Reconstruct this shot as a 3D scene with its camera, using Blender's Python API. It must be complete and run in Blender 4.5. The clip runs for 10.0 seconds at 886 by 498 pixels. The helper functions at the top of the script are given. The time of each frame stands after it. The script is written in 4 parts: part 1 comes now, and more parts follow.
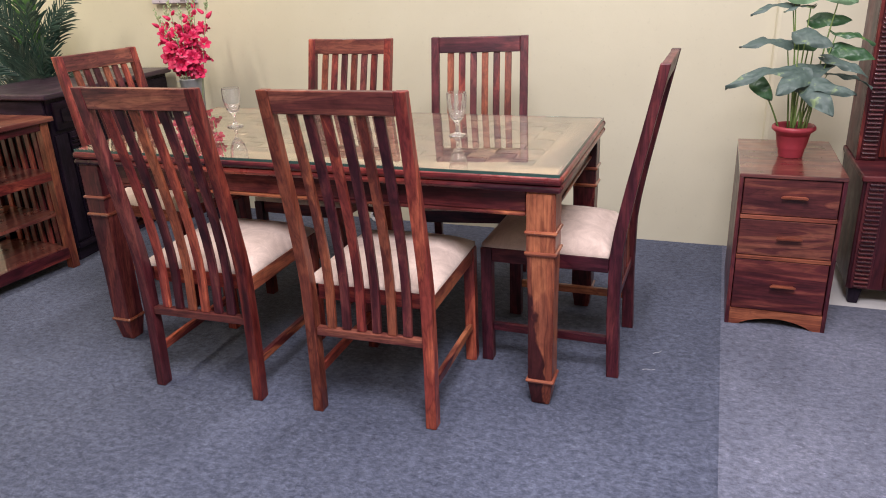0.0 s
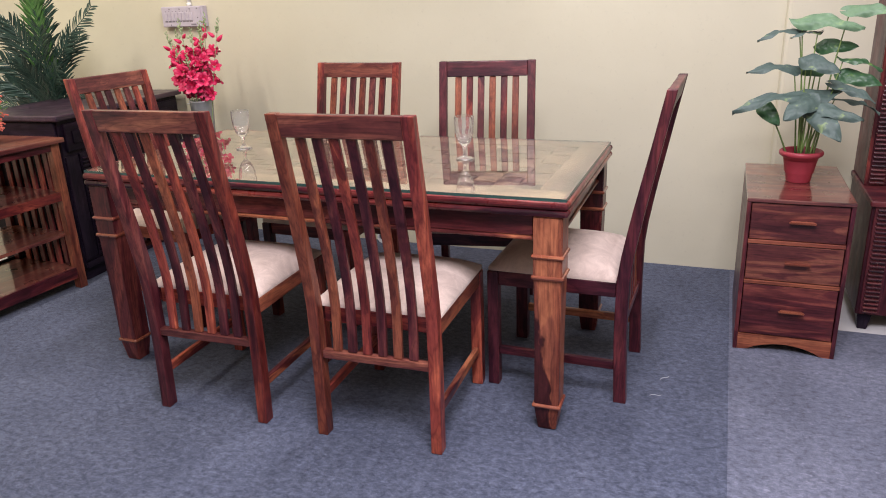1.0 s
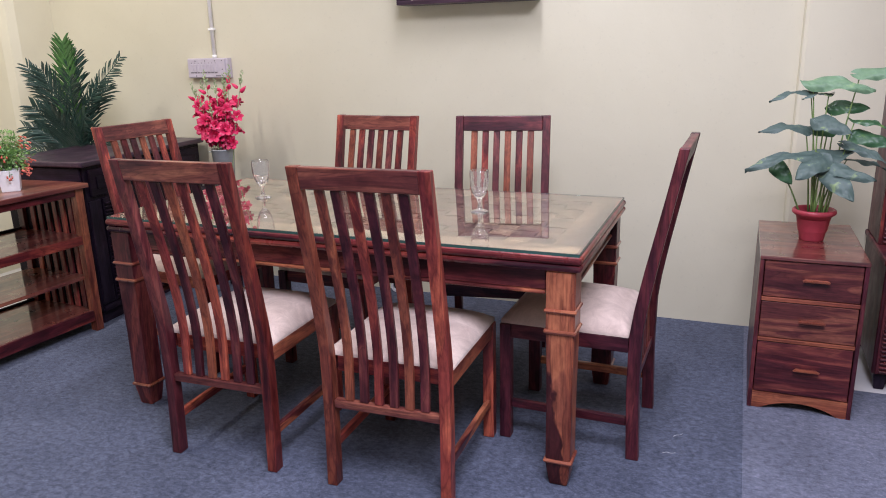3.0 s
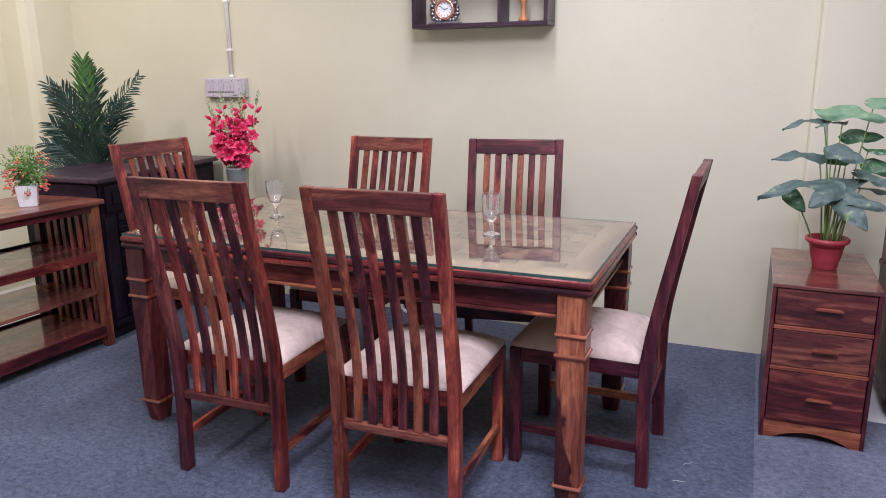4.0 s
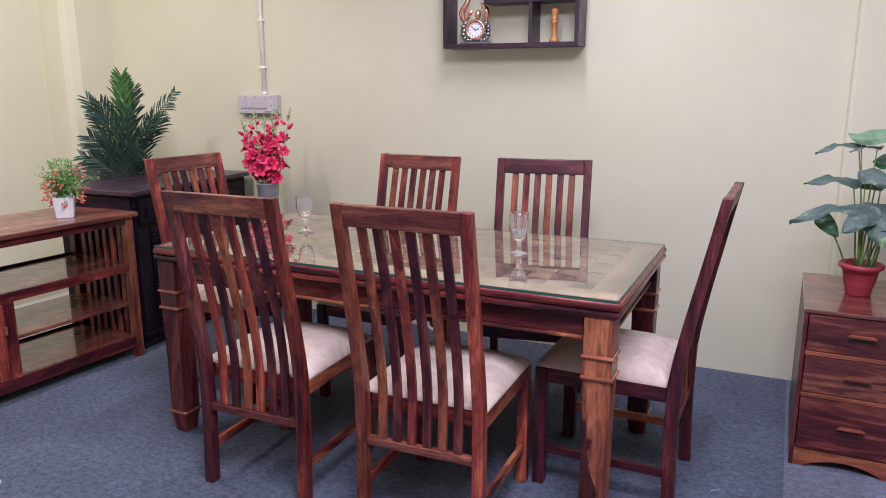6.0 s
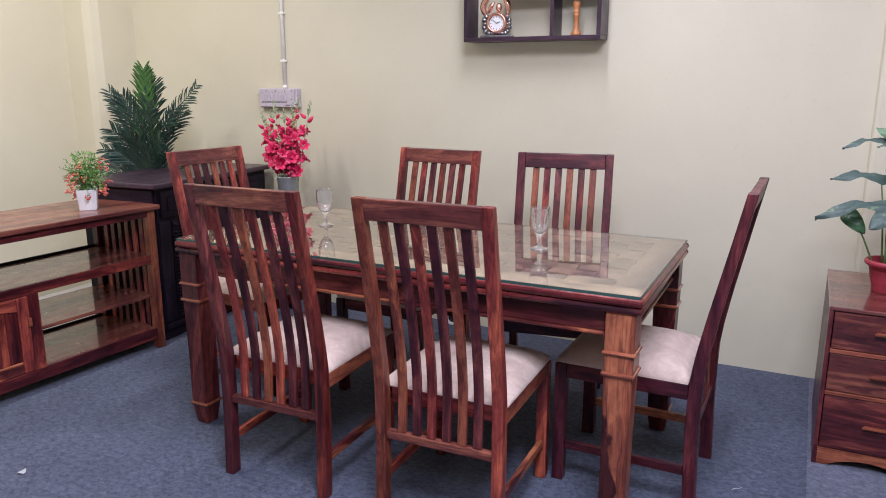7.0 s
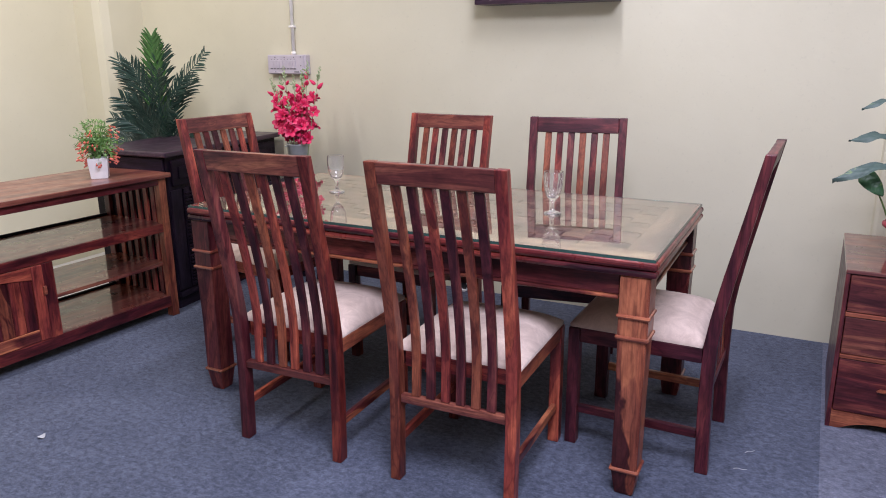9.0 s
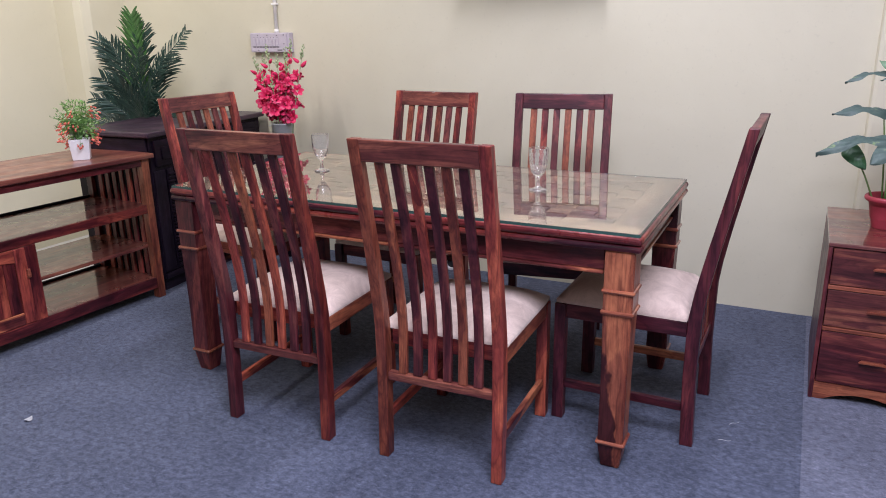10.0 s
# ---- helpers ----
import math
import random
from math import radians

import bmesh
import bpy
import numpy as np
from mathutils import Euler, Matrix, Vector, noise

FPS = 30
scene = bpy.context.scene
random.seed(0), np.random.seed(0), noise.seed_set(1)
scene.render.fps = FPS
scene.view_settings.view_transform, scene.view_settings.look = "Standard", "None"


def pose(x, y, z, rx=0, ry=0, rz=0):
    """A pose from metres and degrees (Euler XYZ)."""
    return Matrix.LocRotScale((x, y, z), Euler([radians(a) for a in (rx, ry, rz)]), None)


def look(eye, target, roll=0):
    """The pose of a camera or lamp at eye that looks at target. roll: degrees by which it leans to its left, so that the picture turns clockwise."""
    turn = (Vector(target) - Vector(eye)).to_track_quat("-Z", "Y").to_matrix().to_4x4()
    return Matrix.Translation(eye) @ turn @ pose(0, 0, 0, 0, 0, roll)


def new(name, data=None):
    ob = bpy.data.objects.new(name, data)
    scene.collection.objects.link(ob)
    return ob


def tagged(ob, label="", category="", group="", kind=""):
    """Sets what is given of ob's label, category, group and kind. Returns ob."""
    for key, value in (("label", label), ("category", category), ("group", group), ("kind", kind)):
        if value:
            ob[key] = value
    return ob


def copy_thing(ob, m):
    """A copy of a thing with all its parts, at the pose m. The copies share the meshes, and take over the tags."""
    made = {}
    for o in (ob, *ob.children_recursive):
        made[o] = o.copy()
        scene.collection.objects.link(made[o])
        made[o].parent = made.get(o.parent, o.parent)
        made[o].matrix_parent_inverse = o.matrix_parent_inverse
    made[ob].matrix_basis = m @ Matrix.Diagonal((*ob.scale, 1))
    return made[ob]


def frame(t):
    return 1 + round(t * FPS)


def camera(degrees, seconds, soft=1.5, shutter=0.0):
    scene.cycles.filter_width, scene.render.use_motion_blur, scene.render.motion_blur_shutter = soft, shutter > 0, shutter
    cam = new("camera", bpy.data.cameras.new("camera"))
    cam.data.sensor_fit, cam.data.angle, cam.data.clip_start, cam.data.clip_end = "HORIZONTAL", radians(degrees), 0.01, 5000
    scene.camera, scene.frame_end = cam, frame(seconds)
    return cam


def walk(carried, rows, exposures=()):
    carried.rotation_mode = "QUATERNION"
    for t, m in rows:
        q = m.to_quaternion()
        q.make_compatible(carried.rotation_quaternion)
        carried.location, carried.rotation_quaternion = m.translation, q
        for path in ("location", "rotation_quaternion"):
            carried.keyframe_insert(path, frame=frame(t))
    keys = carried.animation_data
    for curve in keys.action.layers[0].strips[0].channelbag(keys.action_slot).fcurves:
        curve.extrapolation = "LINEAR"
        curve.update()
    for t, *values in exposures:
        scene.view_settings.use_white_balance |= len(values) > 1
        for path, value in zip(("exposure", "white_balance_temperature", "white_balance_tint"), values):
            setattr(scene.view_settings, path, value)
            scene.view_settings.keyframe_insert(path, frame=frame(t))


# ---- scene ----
cam = camera(62.4, 10.0, soft=1.0)
PATH = [
    (0, (0.3813, -1.9702, 1.3181), (-0.2791, -0.2222, 0.6054), -2.41),
    (0.5, (0.3813, -1.9672, 1.3201), (-0.2901, -0.2130, 0.6344), -2.31),
    (1, (0.3803, -1.9672, 1.3251), (-0.3021, -0.2059, 0.6664), -2.21),
    (1.5, (0.3823, -1.9712, 1.3291), (-0.3101, -0.2027, 0.7023), -2.11),
    (2, (0.3873, -1.9742, 1.3351), (-0.3170, -0.1995, 0.7393), -1.91),
    (2.5, (0.3863, -1.9812, 1.3411), (-0.3280, -0.2002, 0.7773), -1.71),
    (4, (0.3863, -1.9922, 1.3531), (-0.3718, -0.2048, 0.8743), -0.62),
    (4.5, (0.3873, -1.9962, 1.3561), (-0.3867, -0.2088, 0.9014), -0.32),
    (5, (0.3863, -2.0012, 1.3581), (-0.4016, -0.2157, 0.9205), -0.12),
    (5.5, (0.3863, -2.0022, 1.3581), (-0.4186, -0.2228, 0.9286), -0.03),
    (7, (0.3713, -1.9992, 1.3571), (-0.4962, -0.2538, 0.9091), 0.05),
    (7.5, (0.3663, -1.9992, 1.3521), (-0.5132, -0.2620, 0.8933), 0.05),
    (8, (0.3603, -1.9982, 1.3501), (-0.5261, -0.2703, 0.8714), -0.05),
    (8.5, (0.3583, -1.9982, 1.3431), (-0.5301, -0.2776, 0.8425), -0.26),
    (9, (0.3593, -1.9972, 1.3381), (-0.5231, -0.2818, 0.8105), -0.46),
    (9.5, (0.3623, -1.9962, 1.3351), (-0.5052, -0.2819, 0.7775), -0.66),
    (10, (0.3673, -1.9942, 1.3301), (-0.4803, -0.2790, 0.7494), -0.85),
]
EXPOSURES = [(0, 0.28, 6600, 16.5), (1.2, 0.22, 6350, 18), (2.5, 0.15, 5920, 19.5), (5.5, 0.03, 5840, 20), (8.5, 0.05, 5790, 20), (10, 0.09, 5790, 20)]
walk(cam, [(t, look(eye, target, roll)) for t, eye, target, roll in PATH], EXPOSURES)

# ---- light ----
world = bpy.data.worlds.new("world")
scene.world = world
world.use_nodes = True
world.node_tree.nodes["Background"].inputs[0].default_value = (0.8, 0.85, 1.0, 1)
world.node_tree.nodes["Background"].inputs[1].default_value = 0.05


def ceiling_lamp(x, y, z, sx, sy, watts, colour, tilt=0):
    data = bpy.data.lights.new("ceiling_lamp", "AREA")
    data.shape, data.size, data.size_y, data.energy, data.color = "RECTANGLE", sx, sy, watts, colour
    ob = new("ceiling_lamp", data)
    ob.matrix_world = pose(x, y, z, 0, tilt, 0)


ceiling_lamp(-0.62, 0.35, 2.93, 0.12, 1.2, 30, (0.98, 0.96, 0.98))
ceiling_lamp(1.15, 0.46, 2.93, 1.2, 0.08, 9, (0.98, 0.96, 0.96))
ceiling_lamp(-2.4, -0.35, 2.8, 0.1, 1.2, 54, (1.0, 0.955, 0.83), 44)
ceiling_lamp(0.4, -1.5, 2.93, 1.2, 1.3, 136, (0.96, 0.95, 1.0))


# ---- materials ----
class Nodes:
    """A small helper round a material's node tree."""

    def __init__(self, name):
        self.mat = bpy.data.materials.new(name)
        self.mat.use_nodes = True
        self.tree = self.mat.node_tree
        self.bsdf = self.tree.nodes["Principled BSDF"]

    def add(self, kind, **settings):
        n = self.tree.nodes.new(kind)
        for key, value in settings.items():
            if key in n.inputs:
                n.inputs[key].default_value = value
            else:
                setattr(n, key, value)
        return n

    def link(self, a, b):
        self.tree.links.new(a, b)

    def set(self, **values):
        for key, value in values.items():
            self.bsdf.inputs[key.replace("_", " ")].default_value = value
        return self

    def ramp(self, source, stops):
        r = self.add("ShaderNodeValToRGB")
        els = r.color_ramp.elements
        while len(els) < len(stops):
            els.new(0.5)
        for e, (p, c) in zip(els, stops):
            e.position, e.color = p, (*c, 1)
        self.link(source, r.inputs[0])
        return r.outputs[0]

    def mix(self, fac, a, b, blend="MIX"):
        m = self.add("ShaderNodeMix", data_type="RGBA", blend_type=blend)
        for sock, v in ((m.inputs[0], fac), (m.inputs[6], a), (m.inputs[7], b)):
            if isinstance(v, (int, float)):
                sock.default_value = v
            elif isinstance(v, tuple):
                sock.default_value = (*v, 1)
            else:
                self.link(v, sock)
        return m.outputs[2]

    def coords(self, scale=(1, 1, 1), shuffle=False):
        tc = self.add("ShaderNodeTexCoord")
        mp = self.add("ShaderNodeMapping")
        mp.inputs["Scale"].default_value = scale
        out = tc.outputs["Object"]
        if shuffle:
            info = self.add("ShaderNodeObjectInfo")
            mul = self.add("ShaderNodeVectorMath", operation="SCALE")
            mul.inputs[0].default_value = (3.7, 5.1, 7.3)
            self.link(info.outputs["Random"], mul.inputs["Scale"])
            plus = self.add("ShaderNodeVectorMath", operation="ADD")
            self.link(out, plus.inputs[0])
            self.link(mul.outputs[0], plus.inputs[1])
            out = plus.outputs[0]
        self.link(out, mp.inputs[0])
        return mp.outputs[0]

    def noise(self, at, scale, detail=4.0, rough=0.55, warp=0.0):
        n = self.add("ShaderNodeTexNoise")
        n.inputs["Scale"].default_value, n.inputs["Detail"].default_value = scale, detail
        n.inputs["Roughness"].default_value, n.inputs["Distortion"].default_value = rough, warp
        self.link(at, n.inputs["Vector"])
        return n.outputs["Fac"]

    def bump(self, height, strength, distance):
        b = self.add("ShaderNodeBump")
        b.inputs["Strength"].default_value, b.inputs["Distance"].default_value = strength, distance
        self.link(height, b.inputs["Height"])
        self.link(b.outputs[0], self.bsdf.inputs["Normal"])


def wood(name, axis, stops, rough=0.36, coat=0.16, spread=1.0, across=7.0, along=1.1, figure=0.75, heartwood=False, gloss=0.3):
    """Rosewood: pieces of differing tone, broad heartwood bands, quiet grain along one axis."""
    n = Nodes(name)
    at = n.coords(tuple(along if a == axis else across for a in "xyz"), shuffle=True)
    broad = n.noise(at, 1.2, 4.0, 0.5, 1.1)
    lines_at = n.coords(tuple(2.6 if a == axis else 20.0 for a in "xyz"), shuffle=True)
    lines = n.noise(lines_at, 0.8, 5.0, 0.6, 2.6)
    fine_at = n.coords(tuple(7.0 if a == axis else 170.0 for a in "xyz"), shuffle=True)
    fine = n.noise(fine_at, 1.0, 3.0, 0.6, 0.3)
    base = n.ramp(broad, stops)
    base = n.mix(0.75, base, n.ramp(lines, [(0.32, (0.66, 0.6, 0.62)), (0.5, (1.0, 1.0, 1.0)), (0.68, (1.22, 1.26, 1.2))]), "MULTIPLY")
    base = n.mix(0.7, base, n.ramp(fine, [(0.36, (0.6, 0.57, 0.56)), (0.5, (1.0, 1.0, 1.0)), (0.64, (1.25, 1.24, 1.2))]), "MULTIPLY")
    cloud = n.noise(n.coords(tuple(16.0 if a == axis else 34.0 for a in "xyz"), shuffle=True), 1.0, 4.0, 0.65, 0.8)
    base = n.mix(figure, base, n.ramp(cloud, [(0.34, (0.68, 0.63, 0.66)), (0.5, (1.0, 1.0, 1.0)), (0.66, (1.3, 1.32, 1.26))]), "MULTIPLY")
    rings = n.add("ShaderNodeMath", operation="MULTIPLY")
    rings.inputs[1].default_value = 11.0
    n.link(broad, rings.inputs[0])
    fold = n.add("ShaderNodeMath", operation="PINGPONG")
    fold.inputs[1].default_value = 0.5
    n.link(rings.outputs[0], fold.inputs[0])
    base = n.mix(figure, base, n.ramp(fold.outputs[0], [(0.0, (0.55, 0.46, 0.5)), (0.13, (0.95, 0.94, 0.95)), (0.5, (1.13, 1.15, 1.12))]), "MULTIPLY")
    heart_at = n.coords(tuple(2.2 if a == axis else 13.0 for a in "xyz"), shuffle=True)
    heart = n.noise(heart_at, 1.0, 3.0, 0.5, 0.8)
    base = n.mix(figure, base, n.ramp(heart, [(0.54, (1.06, 1.07, 1.05)), (0.565, (0.6, 0.5, 0.66)), (0.7, (0.48, 0.4, 0.56))]), "MULTIPLY")
    if heartwood:
        # dark heartwood up one side of the foot, with a sharp wavy border
        spot = n.add("ShaderNodeTexCoord")
        xyz = n.add("ShaderNodeSeparateXYZ")
        n.link(spot.outputs["Object"], xyz.inputs[0])
        rise = n.add("ShaderNodeMath", operation="MULTIPLY_ADD")
        rise.inputs[1].default_value, rise.inputs[2].default_value = 0.16, -0.046
        n.link(xyz.outputs["Z"], rise.inputs[0])
        total = n.add("ShaderNodeMath", operation="ADD")
        n.link(xyz.outputs["X"], total.inputs[0])
        n.link(rise.outputs[0], total.inputs[1])
        wave = n.add("ShaderNodeMath", operation="MULTIPLY_ADD")
        wave.inputs[1].default_value = 0.1
        n.link(n.noise(n.coords((1, 1, 0.5)), 16, 3.0), wave.inputs[0])
        n.link(total.outputs[0], wave.inputs[2])
        base = n.mix(1.0, base, n.ramp(wave.outputs[0], [(0.03, (0.15, 0.1, 0.21)), (0.034, (1.0, 1.0, 1.0))]), "MULTIPLY")
    cells = n.add("ShaderNodeTexVoronoi")
    cells.inputs["Scale"].default_value = 1.0
    n.link(n.coords(tuple(3.2 if a == axis else 9.0 for a in "xyz"), shuffle=True), cells.inputs["Vector"])
    base = n.mix(figure, base, n.ramp(cells.outputs["Distance"], [(0.03, (0.22, 0.16, 0.2)), (0.09, (0.72, 0.66, 0.68)), (0.16, (1.0, 1.0, 1.0))]), "MULTIPLY")
    info = n.add("ShaderNodeObjectInfo")
    lo, hi = 1.2 - 0.55 * spread, 1.22 + 0.36 * spread
    tone = n.ramp(info.outputs["Random"], [(0.0, (lo, lo * 0.84, lo * 0.98)), (0.4, (1.22, 1.19, 1.23)), (1.0, (hi * 1.08, hi * 1.12, hi * 1.06))])
    n.link(n.mix(1.0, base, tone, "MULTIPLY"), n.bsdf.inputs["Base Color"])
    worn = n.ramp(n.noise(n.coords((1, 1, 1), True), 14, 3), [(0.3, (rough - 0.06,) * 3), (0.7, (rough + 0.1,) * 3)])
    n.link(worn, n.bsdf.inputs["Roughness"])
    n.set(Coat_Weight=coat, Coat_Roughness=0.16 if coat < 0.9 else 0.07, Specular_IOR_Level=gloss)
    n.bump(fine, 0.12, 0.001)
    return n.mat


ROSE = [(0.34, (0.046, 0.007, 0.0105)), (0.44, (0.095, 0.0153, 0.016)), (0.54, (0.165, 0.0307, 0.0231)), (0.61, (0.25, 0.0577, 0.0341)), (0.67, (0.14, 0.0242, 0.0198)), (0.76, (0.08, 0.0126, 0.0149))]
PLUM = [(0.36, (0.028, 0.0051, 0.0105)), (0.48, (0.054, 0.0098, 0.016)), (0.6, (0.09, 0.0177, 0.0209)), (0.7, (0.046, 0.0084, 0.0143))]
LIGHT = [(0.42, (0.06, 0.012, 0.0125)), (0.478, (0.1, 0.022, 0.017)), (0.5, (0.22, 0.068, 0.035)), (0.6, (0.31, 0.11, 0.053)), (0.72, (0.2, 0.058, 0.031))]
WALNUT = [(0.34, (0.065, 0.016, 0.0161)), (0.45, (0.1, 0.0276, 0.0226)), (0.54, (0.145, 0.0456, 0.0321)), (0.62, (0.19, 0.0678, 0.0428)), (0.7, (0.11, 0.0308, 0.0249))]
FLAME = [(0.36, (0.06, 0.0145, 0.015)), (0.46, (0.09, 0.0235, 0.021)), (0.5, (0.135, 0.042, 0.029)), (0.55, (0.17, 0.059, 0.038)), (0.6, (0.125, 0.037, 0.027)), (0.66, (0.08, 0.02, 0.019))]
OXBLOOD = [(0.38, (0.042, 0.0079, 0.0116)), (0.5, (0.075, 0.0135, 0.016)), (0.535, (0.14, 0.0353, 0.0286)), (0.6, (0.11, 0.0242, 0.022)), (0.68, (0.06, 0.0116, 0.0149))]
TAN = [(0.38, (0.14, 0.036, 0.022)), (0.5, (0.2, 0.058, 0.032)), (0.6, (0.26, 0.086, 0.045)), (0.7, (0.17, 0.047, 0.028))]
BROWN = [(0.34, (0.042, 0.02, 0.014)), (0.5, (0.082, 0.041, 0.028)), (0.66, (0.124, 0.067, 0.044))]
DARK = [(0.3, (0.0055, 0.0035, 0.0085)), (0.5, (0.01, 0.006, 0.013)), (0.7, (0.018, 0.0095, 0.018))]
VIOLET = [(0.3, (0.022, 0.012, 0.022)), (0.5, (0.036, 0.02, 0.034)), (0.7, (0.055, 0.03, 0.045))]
WOOD = {a: wood("rosewood_" + a, a, ROSE) for a in "xyz"}
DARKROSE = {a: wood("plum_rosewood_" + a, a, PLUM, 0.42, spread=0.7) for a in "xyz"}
OXWOOD = {a: wood("oxblood_rosewood_" + a, a, OXBLOOD, spread=0.3) for a in "xy"}
MOULD = {a: wood("moulding_rosewood_" + a, a, PLUM[:1] + ROSE[1:4], 0.3, 0.4, 0.15) for a in "xy"}
RIBWOOD = wood("lacquered_plum_rosewood", "x", PLUM, 0.22, 0.89, 0.2, gloss=0.8)
POLISH = {a: wood("polished_rosewood_" + a, a, WALNUT, 0.3, 1.0, 0.2, figure=0.15) for a in "xy"}
PALE = {a: wood("pale_rosewood_" + a, a, LIGHT, across=9.0, along=1.3) for a in "xyz"}
LEGWOOD = wood("pale_rosewood_with_dark_heart", "z", TAN, across=9.0, along=1.3, spread=0.2, figure=0.6, heartwood=True)
FIGURED = wood("figured_rosewood", "x", FLAME, 0.34, 0.25, 0.2, 15.0, 1.7, figure=0.5)
RED_FIGURED = wood("oxblood_figured_rosewood", "x", OXBLOOD, 0.34, 0.25, 0.2, 12.0, 1.5, figure=0.55)
DUSK = wood("dusky_slat_rosewood", "z", [(p, (r * 0.85, g * 0.9, b)) for p, (r, g, b) in OXBLOOD], 0.4, spread=0.5)
DARKLEG = wood("oxblood_leg_rosewood", "z", OXBLOOD, 0.38, spread=0.3, figure=0.9)
TANSTILE = wood("tan_stile_rosewood", "z", [(p, (r * 0.8, g * 0.8, b * 0.8)) for p, (r, g, b) in TAN], 0.36, spread=0.3)
# tan base colour carries the highlights on the rounded leg rings
RINGWOOD = wood("rounded_ring_rosewood", "x", TAN, 0.3, 0.9, 0.15, figure=0.2)
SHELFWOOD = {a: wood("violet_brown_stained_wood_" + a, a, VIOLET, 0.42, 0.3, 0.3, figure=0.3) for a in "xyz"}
SLAT = wood("sapwood_streaked_rosewood", "z", [(p, (r * 0.82, g * 0.78, b * 0.78)) for p, (r, g, b) in TAN], 0.36, 0.28, 0.5)
TANWOOD = wood("tan_rosewood", "x", TAN, 0.36, 0.25, 0.2, figure=0.4)
TANWOOD_Y = wood("tan_rosewood_y", "y", TAN, 0.36, 0.25, 0.4, figure=0.6)
BROWNRAIL = wood("brown_rail_rosewood", "x", WALNUT, 0.36, 0.3, 0.5, 9.0, 1.8)
SATIN = wood("satin_rosewood", "y", WALNUT, 0.34, 0.5, 0.2, 5.0, figure=0.12)
BLOCK = {a: wood("dull_block_wood_" + a, a, BROWN, 0.5, 0.0, 0.6) for a in "xy"}
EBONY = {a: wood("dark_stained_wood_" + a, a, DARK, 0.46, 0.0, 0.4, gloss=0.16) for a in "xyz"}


def wall_paint():
    n = Nodes("cream_wall_paint")
    at = n.coords()
    patches = n.noise(at, 0.9, 4.0, 0.6, 0.4)
    col = n.ramp(patches, [(0.3, (0.612, 0.568, 0.422)), (0.7, (0.672, 0.63, 0.482))])
    specks = n.ramp(n.noise(at, 60, 2.0), [(0.25, (0.9, 0.9, 0.9)), (0.36, (1, 1, 1))])
    n.link(n.mix(0.5, col, specks, "MULTIPLY"), n.bsdf.inputs["Base Color"])
    n.set(Roughness=0.55)
    trowel = n.noise(at, 5.0, 6.0, 0.6)
    n.bump(trowel, 0.25, 0.01)
    return n.mat


def carpet(name, low, high):
    n = Nodes(name)
    at = n.coords()
    fuzz = n.noise(at, 320, 2.0, 0.7)
    mottled = n.noise(n.coords((0.85, 1.1, 1)), 46, 8.0, 0.78, 0.3)
    fibre = n.noise(n.coords((0.75, 1, 1)), 120, 4.0, 0.75, 0.6)
    fleck = n.noise(n.coords((0.8, 1.3, 1)), 85, 2.0, 0.5, 0.8)
    soil = n.noise(at, 2.3, 5.0, 0.6, 0.5)
    col = n.ramp(mottled, [(0.36, low), (0.64, high)])
    col = n.mix(0.8, col, n.ramp(soil, [(0.3, (0.7, 0.71, 0.74)), (0.7, (1.14, 1.12, 1.1))]), "MULTIPLY")
    col = n.mix(0.5, col, n.ramp(fibre, [(0.34, (0.6, 0.6, 0.62)), (0.66, (1.3, 1.3, 1.3))]), "MULTIPLY")
    col = n.mix(0.55, col, n.ramp(fleck, [(0.6, (1.0, 1.0, 1.0)), (0.72, (1.75, 1.7, 1.6))]), "MULTIPLY")
    n.link(col, n.bsdf.inputs["Base Color"])
    n.set(Roughness=0.95, Specular_IOR_Level=0.15)
    n.bsdf.inputs["Sheen Weight"].default_value = 0.12
    n.bump(fuzz, 0.6, 0.004)
    return n.mat


def plain(name, colour, rough=0.5, metal=0.0, vary=0.12, scale=20, relief=0.0, shuffle=False):
    n = Nodes(name)
    at = n.coords((1, 1, 1), shuffle)
    f = n.noise(at, scale, 4.0, 0.6)
    lo = tuple(c * (1 - vary) for c in colour)
    hi = tuple(min(1.0, c * (1 + vary)) for c in colour)
    n.link(n.ramp(f, [(0.3, lo), (0.7, hi)]), n.bsdf.inputs["Base Color"])
    n.set(Roughness=rough, Metallic=metal)
    if relief:
        n.bump(f, 0.4, relief)
    return n.mat


def upholstery():
    n = Nodes("beige_velvet")
    at = n.coords((1, 1, 1), True)
    nap = n.noise(at, 13, 6.0, 0.68, 1.2)
    weave = n.noise(at, 420, 2.0)
    col = n.ramp(nap, [(0.32, (0.5, 0.38, 0.33)), (0.68, (0.69, 0.548, 0.477))])
    n.link(n.mix(0.4, col, n.ramp(weave, [(0.3, (0.8, 0.8, 0.8)), (0.7, (1.1, 1.1, 1.1))]), "MULTIPLY"), n.bsdf.inputs["Base Color"])
    n.set(Roughness=0.85, Specular_IOR_Level=0.2)
    n.bsdf.inputs["Sheen Weight"].default_value = 0.22
    n.bump(weave, 0.3, 0.001)
    return n.mat


def glass(name, tint, rough=0.0):
    n = Nodes(name)
    n.set(Base_Color=(*tint, 1), Roughness=rough, IOR=1.5)
    n.bsdf.inputs["Transmission Weight"].default_value = 1.0
    return n.mat


